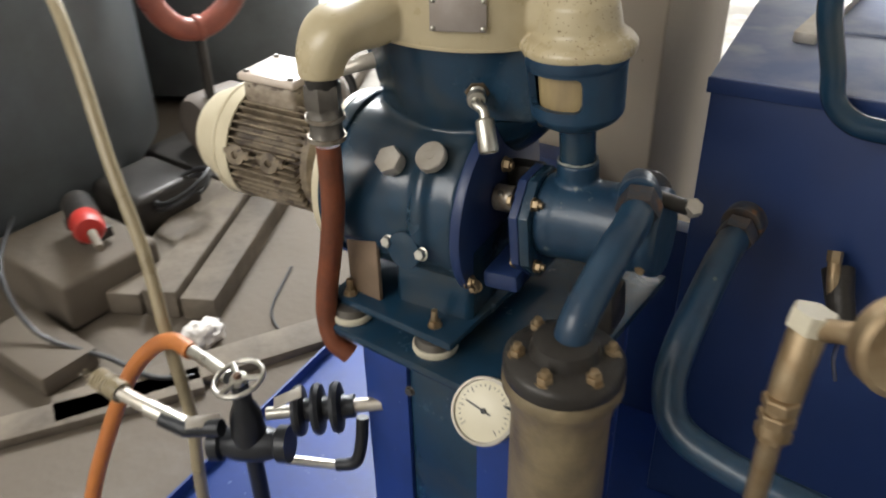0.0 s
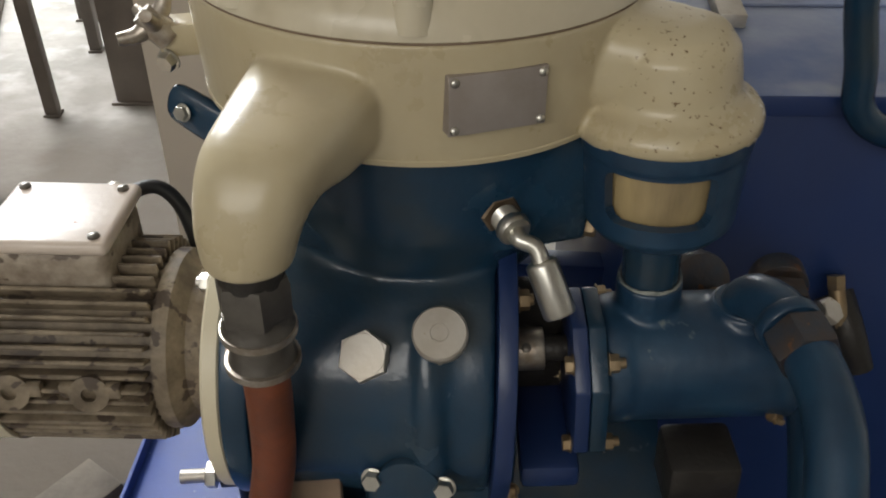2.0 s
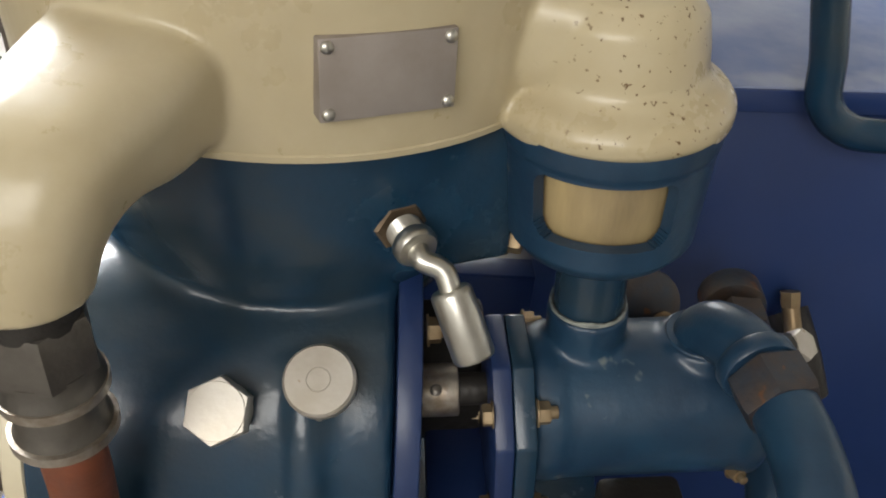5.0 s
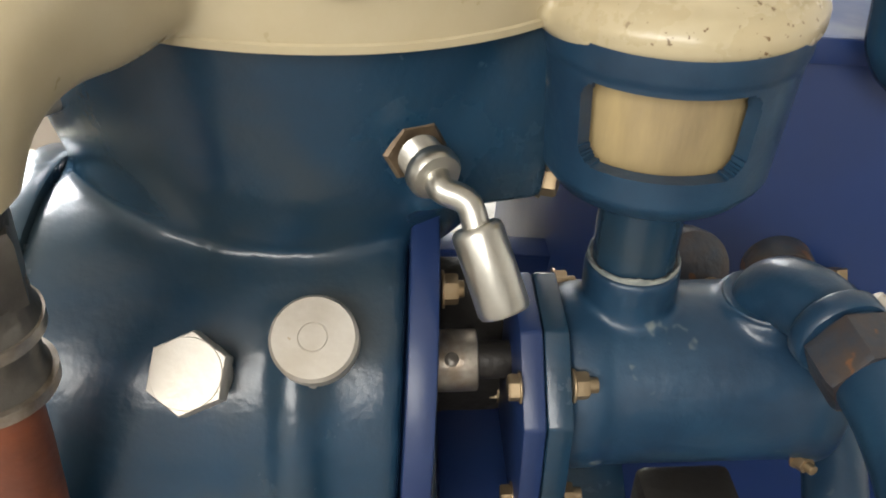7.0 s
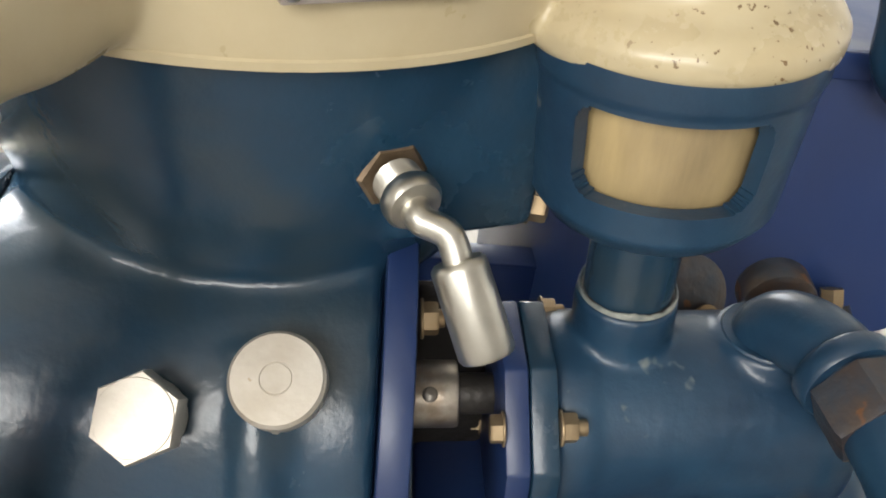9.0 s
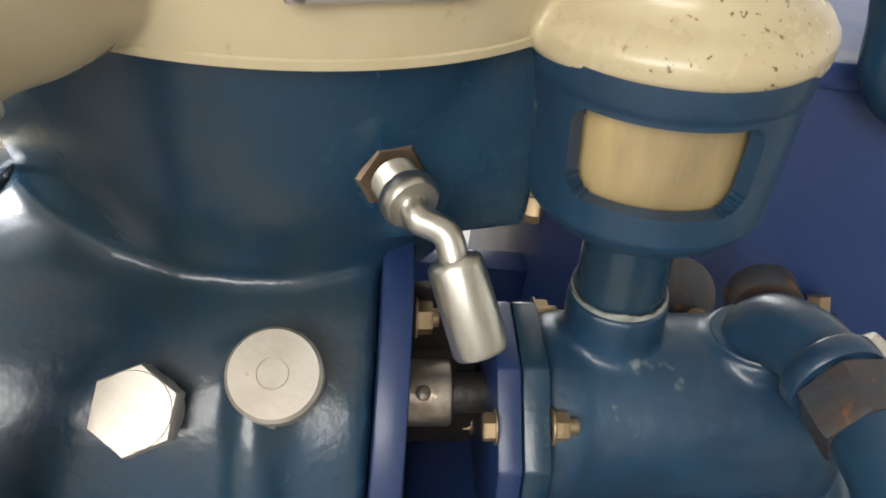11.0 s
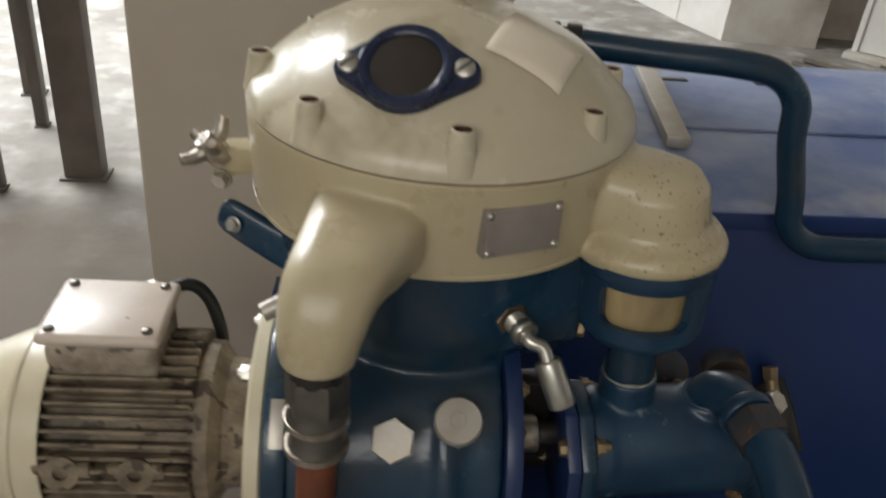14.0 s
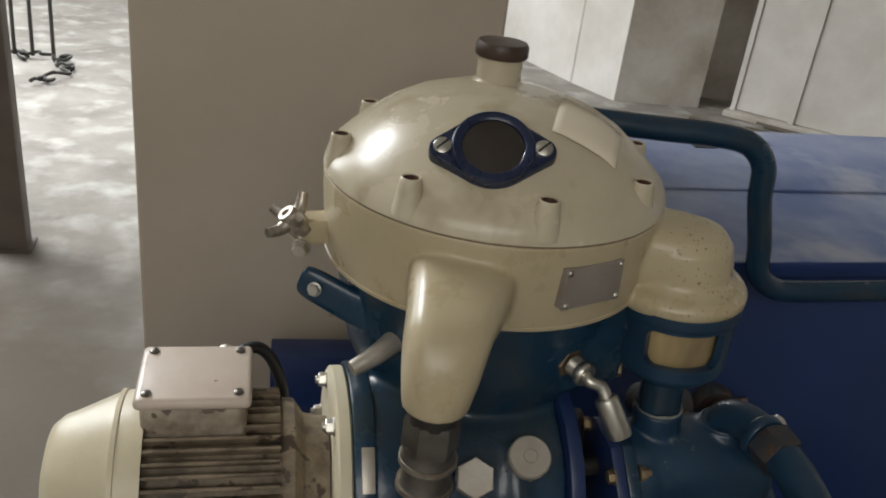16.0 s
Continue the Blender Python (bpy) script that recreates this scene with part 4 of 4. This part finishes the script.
part("union_body", lathe(B(), [(0, 1.085), (0.0245, 1.085), (0.0258, 1.088), (0.0258, 1.092), (0.024, 1.095), (0.0232, 1.112), (0.0262, 1.115), (0.0272, 1.119), (0.0272, 1.123), (0.0252, 1.126), (0.0245, 1.136), (0, 1.136)], Matrix.Translation((hx, hy, 0.015)), 36), DARKSTEEL, hose)
for z in (1.088, 1.119):
    part("clip", lathe(B(), [(0.0255, z - 0.0035), (0.0284, z - 0.003), (0.0284, z + 0.003), (0.0255, z + 0.0035)], Matrix.Translation((hx, hy, 0.015)), 36), WORNRING, hose)
bm = B()
tube(bm, [(hx, hy, 1.09), (-0.073, -0.284, 1.05), (-0.078, -0.282, 0.98), (-0.094, -0.280, 0.90), (-0.112, -0.28, 0.82), (-0.117, -0.283, 0.76), (-0.105, -0.285, 0.715), (-0.08, -0.275, 0.69)], 0.0182, 20)
part("rubber_hose", bm, HOSE, hose)

# blue cabinet behind, with a tube rail in front of it
cab = thing("control_cabinet", "navy blue steel cabinet with a dusty top", "cabinet")
cx = Matrix.Translation((0.293, 0.258, 0)) @ pose(0, 0, 0, 0, 0, 9.0)
part("body", box(B(), (0, 0, TZ), (1.5, 0.70, 1.088), cx, 0.006), NAVY, cab)
top = part("top", box(B(), (-0.004, -0.006, 1.0885), (1.506, 0.706, 1.10), cx, 0.004), DUSTY_SHEEN, cab, "dusty blue top with its grazing sheen put into the pale colour")
part("edge_strip", box(B(), (-0.006, -0.009, 1.07), (1.508, -0.0045, 1.097), cx, 0.002), NAVY, cab)
part("lid_panel", box(B(), (0.16, 0.30, 1.1005), (1.45, 0.66, 1.106), cx, 0.004), DUSTY_SHEEN, cab)
for x in (0.20, 0.40):
    part("slot", box(B(), (x, 0.54, 1.1045), (x + 0.055, 0.56, 1.1075), cx, 0.001), BLACK, cab)
bar = tagged(part("channel_bar", box(B(), (0.355, 0.475, 1.104), (0.395, 0.86, 1.124), I4, 0.002), SATIN), "pale aluminium channel bar lying on the cabinet", "metal bar")
rail = thing("tube_rail", "dark blue bent tube rail in front of the cabinet", "rail")
bm = B()
tube(bm, [(0.124, 0.25, 1.325), (0.165, 0.247, 1.325), (0.280, 0.24, 1.323), (0.356, 0.235, 1.323), (0.413, 0.235, 1.314), (0.446, 0.235, 1.282), (0.456, 0.235, 1.227), (0.477, 0.235, 1.155), (0.488, 0.235, 1.108), (0.516, 0.237, 1.08), (0.562, 0.243, 1.07), (0.707, 0.265, 1.07), (1.14, 0.333, 1.07)], 0.0185, 20)
part("tube", bm, BLUE, rail)
part("bracket", box(B(), (1.05, 0.32, 1.055), (1.09, 0.39, 1.07), bev=0.003), BLUE, rail)
part("end_cap", disc_solid(B(), 0.024, 0.02, axis((0.112, 0.25, 1.325), (1, 0, 0)), 24), GREASE_SHADE, rail)
part("union_ring", lathe(B(), [(0.0205, -0.01), (0.024, -0.009), (0.024, 0.009), (0.0205, 0.01)], axis((0.150, 0.247, 1.325), (1, -0.05, 0)), 24), GREASE_SHADE, rail)

# thick hose at the right
h2 = thing("suction_hose", "thick dark blue suction hose bending under the cabinet", "hose")
bm = B()
tube(bm, [(0.424, 0.10, 0.92), (0.427, 0.02, 0.915), (0.430, -0.06, 0.885), (0.430, -0.12, 0.845), (0.435, -0.16, 0.795), (0.465, -0.19, 0.755), (0.54, -0.205, 0.74), (0.68, -0.21, 0.735), (0.95, -0.2, 0.73), (1.15, -0.2, 0.66), (1.24, -0.2, 0.45), (1.25, -0.2, 0.112)], 0.024, 20)
part("hose_body", bm, BLUE_WORN, h2)
part("coupling", hexa(B(), 0.03, 0.03, axis((0.424, 0.10, 0.921), (0.05, -1, -0.05)), 0.08), NUTBLUE, h2)
part("coupling_ring", disc_solid(B(), 0.033, 0.03, axis((0.422, 0.11, 0.921), (0.0, 1, 0)), 28), NUTBLUE, h2)
# dark coupling behind the stem
cpl = thing("drain_coupling", "small dark blue coupling beside the pump", "pipe fitting")
part("body", lathe(B(), [(0, 0), (0.024, 0), (0.036, 0.004), (0.037, 0.008), (0.037, 0.022), (0.033, 0.027), (0.024, 0.08), (0, 0.08)], axis((0.304, 0.004, 0.992), (-0.3, 0.7, -0.3)), 32), NUTBLUE, cpl)
bolt("bolt", (0.318, 0.002, 0.981), (0.3, -0.7, 0.3), 0.010, 0.012, BRASS, cpl)

# brass drain cock hanging on the cabinet front
cock = thing("brass_drain_cock", "dull brass drain cock on the cabinet front", "tap")
bm = B()
hexa(bm, 0.013, 0.02, axis((0.545, 0.262, 0.84), (0.15, -0.5, -0.9)), 0.1)
tube(bm, [(0.548, 0.255, 0.825), (0.555, 0.24, 0.80), (0.562, 0.232, 0.775)], 0.011, 12)
part("nipple", bm, BRASS, cock)
bm = B()
tube(bm, [(0.555, 0.272, 0.80), (0.575, 0.235, 0.765), (0.60, 0.215, 0.715)], (0.027, 0.02), 16)
part("body", bm, GREASE_SHADE, cock)
bm = B()
tube(bm, [(0.595, 0.22, 0.72), (0.592, 0.222, 0.66), (0.604, 0.225, 0.61)], 0.004, 8)
part("drip_wire", bm, STEEL, cock)

# brass valve near the walkway
bv = thing("brass_gate_valve", "brass gate valve with a round handwheel on a thin riser", "valve")
bm = B()
tube(bm, [(0.617, -0.345, 1.10), (0.69, -0.375, 1.14)], 0.012, 14, False)
tube(bm, [(0.615, -0.385, 0.05), (0.615, -0.385, 1.0)], 0.012, 14, False)
tube(bm, [(0.615, -0.385, 0.99), (0.616, -0.365, 1.06), (0.617, -0.345, 1.10)], (0.017, 0.019), 16)
part("riser", bm, BRASS, bv)
for z in (0.985, 1.005, 1.025):
    part("nut", hexa(B(), 0.019, 0.012, axis((0.615, -0.383, z), (0, 0.1, 1)), 0.1), BRASS, bv)
part("bonnet", hexa(B(), 0.024, 0.02, axis((0.617, -0.345, 1.10), (0.1, 0.2, 1)), 0.1), CREAMRING, bv)
part("handwheel", lathe(B(), [(0, -0.03), (0.014, -0.03), (0.016, 0), (0.04, -0.004), (0.046, 0.0), (0.046, 0.02), (0.04, 0.024), (0.02, 0.018), (0, 0.018)], axis((0.695, -0.385, 1.145), (0.5, -0.7, 0.25)), 36), BRASS, bv)

# valve group in front of the stand
vg = thing("valve_manifold", "black iron valve manifold with a chromed handwheel", "valve")
WX, WY, WZ = -0.225, -0.405, 0.655
wm = Matrix.Translation((WX, WY, WZ)) @ pose(0, 0, 0, 8, -6, 0)
bm = B()
tube(bm, [wm @ Vector((0.044 * math.cos(2 * math.pi * k / 40), 0.044 * math.sin(2 * math.pi * k / 40), 0)) for k in range(41)], 0.0045, 10, False, closed=False)
wheel = part("handwheel", bm, STEEL, vg, "chromed spoked handwheel")
part("hub", disc_solid(B(), 0.016, 0.012, wm @ Matrix.Translation((0, 0, -0.008)), 20), STEEL, wheel)
part("stem_nut", hexa(B(), 0.007, 0.008, wm @ Matrix.Translation((0, 0, 0.003))), RUSTY, wheel)
for k in range(3):
    a = radians(30 + 120 * k)
    part("spoke", tube(B(), [wm @ Vector((0.01 * math.cos(a), 0.01 * math.sin(a), 0)), wm @ Vector((0.043 * math.cos(a), 0.043 * math.sin(a), 0))], 0.0055, 8, False), STEEL, wheel)
part("bonnet", lathe(B(), [(0, 0.49), (0.03, 0.49), (0.032, 0.53), (0.028, 0.575), (0.018, 0.60), (0.014, 0.65), (0, 0.65)], Matrix.Translation((WX, WY, 0)), 28), BLACK, vg)
part("body", lathe(B(), [(0, -0.075), (0.034, -0.075), (0.034, -0.055), (0.026, -0.05), (0.034, -0.02), (0.034, 0.02), (0.026, 0.05), (0.034, 0.055), (0.034, 0.075), (0, 0.075)], axis((WX, WY + 0.0, 0.50), (0.86, 0.45, 0.1)), 32), BLACK, vg)
u = Vector((0.80, 0.58, 0.1)).normalized()
c0 = Vector((-0.165, -0.345, 0.565))
prof = [(0, 0)]
for k in range(3):
    z = 0.034 * k
    prof += [(0.022, z), (0.044, z + 0.003), (0.047, z + 0.010), (0.044, z + 0.017), (0.022, z + 0.021), (0.021, z + 0.030)]
prof += [(0.021, 0.11), (0, 0.11)]
part("ribbed_coupling", lathe(B(), prof, axis(c0, u), 32), BLACK, vg)
part("nipple", tube(B(), [c0 - u * 0.05, c0 + u * 0.005], 0.012, 16, False), STEEL, vg)
part("clamp_strap", box(B(), (-0.028, -0.012, -0.002), (0.028, 0.012, 0.002), Matrix.Translation(c0 + Vector((0.0, -0.01, 0.04))) @ pose(0, 0, 0, 10, -25, 40), 0.0015), SATIN, vg)
part("pipe_end", tube(B(), [c0 + u * 0.105, c0 + u * 0.16], 0.013, 16, False), SATIN, vg)
part("tie_rod", tube(B(), [(-0.19, -0.36, 0.44), (-0.11, -0.31, 0.43)], 0.009, 12, False), STEEL, vg)
part("elbow", tube(B(), [(-0.11, -0.31, 0.43), (-0.08, -0.29, 0.44), (-0.075, -0.275, 0.48), (-0.08, -0.26, 0.53)], 0.012, 12), BLACK, vg)
part("foot", tube(B(), [(WX, WY, 0.49), (WX, WY, TZ)], 0.016, 14, False), BLACK, vg)
part("pipe_arm", tube(B(), [(WX - 0.02, WY - 0.04, 0.56), (-0.31, -0.475, 0.545), (-0.36, -0.485, 0.55)], 0.016, 16, False), BLACK, vg)
part("clamp_plate", box(B(), (-0.03, -0.011, -0.002), (0.03, 0.011, 0.002), Matrix.Translation((-0.275, -0.46, 0.57)) @ pose(0, 0, 0, 30, 10, 55), 0.0015), SATIN, vg)
part("steel_sleeve", tube(B(), [(-0.315, -0.47, 0.545), (-0.40, -0.485, 0.557)], 0.0165, 18, False), STEEL, vg)
part("sleeve_pipe", tube(B(), [(-0.40, -0.485, 0.557), (-0.475, -0.497, 0.570)], 0.0135, 16, False), SATIN, vg)
rnd = random.Random(5)
tw = B()
for k in range(16):
    s = k / 15
    c = Vector((-0.46, -0.495, 0.568)) + Vector((-0.055, -0.006, 0.012)) * s
    tilt = rnd.uniform(-0.4, 0.4)
    tube(tw, [c + Vector((0.012 * tilt * math.cos(a), 0.019 * math.cos(a), 0.019 * math.sin(a))) for a in [2 * math.pi * j / 12 for j in range(13)]], 0.0022, 6, False, closed=False)
for k in range(14):
    c = Vector((-0.515, -0.5, 0.58))
    tube(tw, [c, c + Vector((rnd.uniform(-0.03, 0.0), rnd.uniform(-0.025, 0.025), rnd.uniform(-0.02, 0.02)))], 0.001, 4, False)
tagged(part("twine_wrap", tw, CLEAR, vg, "frayed pale twine wrapping"), kind="stuff")
oh = thing("orange_hose", "bright orange rubber hose with a steel ferrule", "hose")
part("rubber_hose", tube(B(), [(-0.395, -0.375, 0.615), (-0.45, -0.372, 0.612), (-0.50, -0.385, 0.585), (-0.54, -0.42, 0.53), (-0.565, -0.46, 0.45), (-0.585, -0.52, 0.33), (-0.61, -0.6, 0.16), (-0.64, -0.70, 0.12)], 0.0165, 18), ORANGE, oh)
part("ferrule", tube(B(), [(-0.40, -0.374, 0.615), (-0.32, -0.385, 0.625), (-0.265, -0.395, 0.63)], 0.0125, 16, False), STEEL, oh)
ch = thing("clear_hose", "yellowed clear plastic hose hanging in a bow", "hose")
part("plastic_hose", tube(B(), [(-0.43, -0.40, 0.30), (-0.45, -0.375, 0.42), (-0.515, -0.345, 0.57), (-0.60, -0.30, 0.72), (-0.71, -0.26, 0.88), (-0.84, -0.2, 1.05), (-0.98, -0.15, 1.17), (-1.25, -0.1, 1.3)], 0.0135, 16), CLEAR, ch)
part("hose_end", tube(B(), [(-0.43, -0.40, 0.30), (-0.43, -0.41, 0.15)], 0.0135, 16, False), CLEAR, ch)

# ball valve on the tray
bl = thing("ball_valve", "small dark ball valve with a red lever on the tray", "valve")
part("body", tube(B(), [(-0.44, 0.29, 0.20), (-0.36, 0.305, 0.205)], 0.026, 18, False), BLACK, bl)
part("nipple", tube(B(), [(-0.52, 0.275, 0.196), (-0.435, 0.29, 0.2)], 0.014, 16, False), SATIN, bl)
part("hex_nut", hexa(B(), 0.028, 0.02, axis((-0.45, 0.288, 0.2), (-1, -0.18, 0))), STEEL, bl)
part("outlet", tube(B(), [(-0.36, 0.305, 0.205), (-0.31, 0.315, 0.205)], 0.02, 16, False), BLACK, bl)
part("support", tube(B(), [(-0.40, 0.298, 0.2), (-0.40, 0.298, TZ)], 0.015, 12, False), BLACK, bl)
part("lever", box(B(), (-0.013, -0.006, 0.0), (0.013, 0.006, 0.13), Matrix.Translation((-0.405, 0.295, 0.215)) @ pose(0, 0, 0, -18, -8, 10), 0.005, 3), RED, bl, "red plastic lever")

# clutter at the left
d0, dn = Vector((-1.12, 0.20, 0)), Vector((-0.464, 0.886, 0))
bmx = Matrix.Translation(d0) @ pose(0, 0, 0, 0, 0, 27.6)
sleeper = thing("timber_baulk", "dusty grey timber baulks lying along the floor", "timber")
for k in range(3):
    part("plank", box(B(), (-0.125 * (k + 1) + 0.004, 0.0, 0.0), (-0.125 * k - 0.004, 4.2 - 0.2 * k, 0.085 + 0.02 * (k % 2)), bmx, 0.01), WOOD, sleeper)
plinth = thing("concrete_plinth", "broken dusty concrete plinth", "plinth")
bm = box(B(), (-1.9, -0.10, 0), (-1.45, 0.26, 0.17), bev=0.02, seg=3)
part("block", bm, FLOOR, plinth)
part("ledge", box(B(), (-1.6, -0.32, 0), (-1.25, -0.14, 0.07), bev=0.012), FLOOR, plinth)
board = tagged(part("loose_board", box(B(), (-0.06, -0.42, 0.0), (0.06, 0.42, 0.03), Matrix.Translation((-0.97, 0.02, 0.0)) @ pose(0, 0, 0, 0, 0, -28), 0.004), WOOD), "loose dusty board on the concrete floor", "board")
board = tagged(part("loose_board", box(B(), (-0.05, -0.35, 0.0), (0.05, 0.35, 0.03), Matrix.Translation((-1.12, -0.32, 0.0)) @ pose(0, 0, 0, 0, 0, -32), 0.004), WOOD), "loose dusty board on the concrete floor", "board")
tank = thing("grey_tank", "large dark grey steel tank", "tank")
part("shell", lathe(B(), [(0, 0.12), (0.80, 0.12), (0.83, 0.16), (0.83, 1.25), (0.78, 1.33), (0, 1.36)], Matrix.Translation((-2.75, 0.22, 0)), 56), GREY, tank)
for a in (20, 140, 260):
    part("leg", tube(B(), [(-2.75 + 0.5 * math.cos(radians(a)), 0.18 + 0.5 * math.sin(radians(a)), 0.14), (-2.75 + 0.5 * math.cos(radians(a)), 0.18 + 0.5 * math.sin(radians(a)), 0)], 0.05, 12, False), GREY, tank)
tank = thing("grey_tank", "second dark grey steel tank behind the red oxide pipe", "tank")
part("shell", lathe(B(), [(0, 0.03), (0.58, 0.03), (0.61, 0.06), (0.61, 1.25), (0.56, 1.33), (0, 1.36)], Matrix.Translation((-2.96, 1.78, 0)), 56), GREY, tank)
part("foot_ring", lathe(B(), [(0.42, 0), (0.46, 0), (0.46, 0.035), (0.42, 0.035), (0.42, 0)], Matrix.Translation((-2.96, 1.78, 0)), 40), GREY, tank)
pp = thing("red_oxide_pipe", "glossy red oxide bent pipe with bolted flanges", "pipe")
part("bend", tube(B(), [(-2.0, 0.72, 1.1), (-1.98, 0.76, 0.80), (-1.95, 0.82, 0.66), (-1.90, 0.91, 0.62), (-1.85, 1.02, 0.68), (-1.82, 1.09, 0.80), (-1.8, 1.12, 1.0)], 0.045, 20), PINK, pp)
part("flange", disc_solid(B(), 0.052, 0.02, axis((-1.90, 0.90, 0.622), (0.3, 0.9, 0.1)), 28), PINK, pp)
part("flange", disc_solid(B(), 0.075, 0.03, axis((-1.82, 1.09, 0.80), (0.05, 0.25, 1)), 28), PINK, pp)
part("support", tube(B(), [(-1.90, 0.91, 0.62), (-1.90, 0.91, 0)], 0.02, 12, False), GREASE_SHADE, pp)
pm = thing("old_pump_set", "dusty black and grey pump set on the floor", "pump")
part("base", box(B(), (-2.2, 0.75, 0), (-1.72, 1.5, 0.10), bev=0.01), GREASE_SHADE, pm)
part("casing", lathe(B(), [(0, 0), (0.11, 0), (0.13, 0.03), (0.13, 0.22), (0.1, 0.27), (0.05, 0.29), (0.05, 0.36), (0, 0.36)], axis((-1.95, 0.85, 0.22), (0.1, 1, 0)), 28), POST, pm)
part("coupling", disc_solid(B(), 0.07, 0.12, axis((-1.93, 1.22, 0.22), (0.1, 1, 0)), 24), GREASE_SHADE, pm)
part("branch", tube(B(), [(-1.9, 1.0, 0.25), (-1.78, 1.05, 0.3), (-1.68, 1.15, 0.28)], 0.035, 14), POST, pm)
part("pot", lathe(B(), [(0, 0), (0.09, 0), (0.10, 0.05), (0.08, 0.16), (0.05, 0.2), (0, 0.2)], Matrix.Translation((-1.75, 1.42, 0.1)), 24), POST, pm)
cbl = thing("cable_coil", "loose coil of black cable", "cable")
bm = B()
pts = []
for k in range(50):
    a = 2 * math.pi * k / 22
    pts.append((-1.62 + 0.10 * math.cos(a) + 0.004 * k / 10, 0.50 + 0.10 * math.sin(a), 0.17 + 0.05 * math.sin(a + 0.8) + 0.0012 * k))
tube(bm, pts, 0.009, 8, True, 2)
part("cable", bm, RUBBER, cbl)
part("drum", box(B(), (-1.95, 0.34, 0.0), (-1.66, 0.62, 0.20), bev=0.03, seg=3), GREASE_SHADE, cbl)
rc = thing("red_hose_cap", "red plastic cap on a dark fitting", "cap")
part("cap", lathe(B(), [(0, 0), (0.045, 0), (0.05, 0.01), (0.05, 0.08), (0.04, 0.10), (0.02, 0.105), (0, 0.105)], axis((-1.58, 0.10, 0.27), (0.7, -0.3, 0.1)), 28), RED, rc)
part("fitting", tube(B(), [(-1.72, 0.16, 0.26), (-1.57, 0.10, 0.27)], 0.05, 16, False), GREASE_SHADE, rc)
part("pipe_stub", tube(B(), [(-1.48, 0.06, 0.28), (-1.38, 0.02, 0.28)], 0.014, 12, False), WOOD, rc)
part("prop", box(B(), (-1.72, 0.1, 0.19), (-1.55, 0.17, 0.23), bev=0.005), GREASE_SHADE, rc)
wire = tagged(part("floor_cable", tube(B(), [(-1.85, 0.0, 0.24), (-1.62, -0.18, 0.215), (-1.42, -0.22, 0.1), (-1.2, -0.14, 0.05), (-1.02, -0.1, 0.035), (-0.9, 0.06, 0.008)], 0.008, 8), RUBBER), "thin black cable trailing over the floor", "cable")
wire = tagged(part("floor_wire", tube(B(), [(-1.15, 0.55, 0.006), (-1.02, 0.33, 0.006), (-0.88, 0.27, 0.006), (-0.76, 0.33, 0.006), (-0.68, 0.46, 0.006)], 0.0045, 8), RUBBER), "thin dark wire lying on the floor", "wire")
bm = B()
bmesh.ops.create_icosphere(bm, subdivisions=4, radius=0.055)
for v in bm.verts:
    n1 = noise.noise(v.co * 30) + 0.5 * noise.noise(v.co * 75)
    v.co *= 1 + 0.42 * n1
    v.co.z = max(v.co.z * 0.75, -0.03)
bmesh.ops.translate(bm, verts=bm.verts, vec=(-1.08, 0.11, 0.03))
rag = tagged(part("cotton_rag", bm, RAGS), "crumpled white cotton rag on the floor", "rag")


def floor_post(x, y, w, d, h, label, turn=12):
    th = thing("steel_post", label, "post", "posts in the hall")
    m = Matrix.Translation((x, y, 0)) @ pose(0, 0, 0, 0, 0, turn)
    part("shaft", box(B(), (-w / 2, -d / 2, 0.012), (w / 2, d / 2, h), m, 0.004), POST, th)
    part("base_plate", box(B(), (-w * 0.62, -d * 0.65, 0), (w * 0.62, d * 0.65, 0.012), m, 0.002), POST, th)


floor_post(-1.53, 2.24, 0.15, 0.10, 4.2, "grey-brown steel post on a base plate", 10)
floor_post(-1.80, 2.05, 0.05, 0.05, 4.2, "thin grey steel post on a base plate")
floor_post(-1.93, 2.68, 0.05, 0.05, 4.2, "thin grey steel post on a base plate")
floor_post(-2.15, 3.05, 0.09, 0.07, 4.2, "grey-brown steel post on a base plate")
chn = thing("hoist_chain", "loose hoist chain and ropes hanging to the floor", "chain")
bm = B()
rnd = random.Random(3)
px, py = -2.45, 4.95
pts = []
for k in range(60):
    px += rnd.uniform(-0.05, 0.06)
    py += rnd.uniform(-0.07, 0.055)
    pts.append((px, py, 0.015 + rnd.uniform(0, 0.03)))
tube(bm, pts, 0.012, 6, True, 3)
part("loose_chain", bm, GREASE_SHADE, chn)
for x in (-2.62, -2.50, -2.36):
    part("hanging_rope", tube(B(), [(x, 5.2, 4.2), (x + 0.02, 5.18, 1.0), (x + 0.06, 5.05, 0.02)], 0.014, 8), GREASE_SHADE, chn)
for k in range(14):
    x, y = rnd.uniform(2.0, 3.2), rnd.uniform(3.9, 5.0)
    tagged(part("wood_strip", box(B(), (-0.22, -0.02, 0), (0.22, 0.02, 0.02), Matrix.Translation((x, y, 0.001 * k)) @ pose(0, 0, 0, 0, 0, rnd.uniform(-60, -20)), 0.003), WOOD), "offcut strip of wood on the floor", "wood strip", "offcuts by the wall")
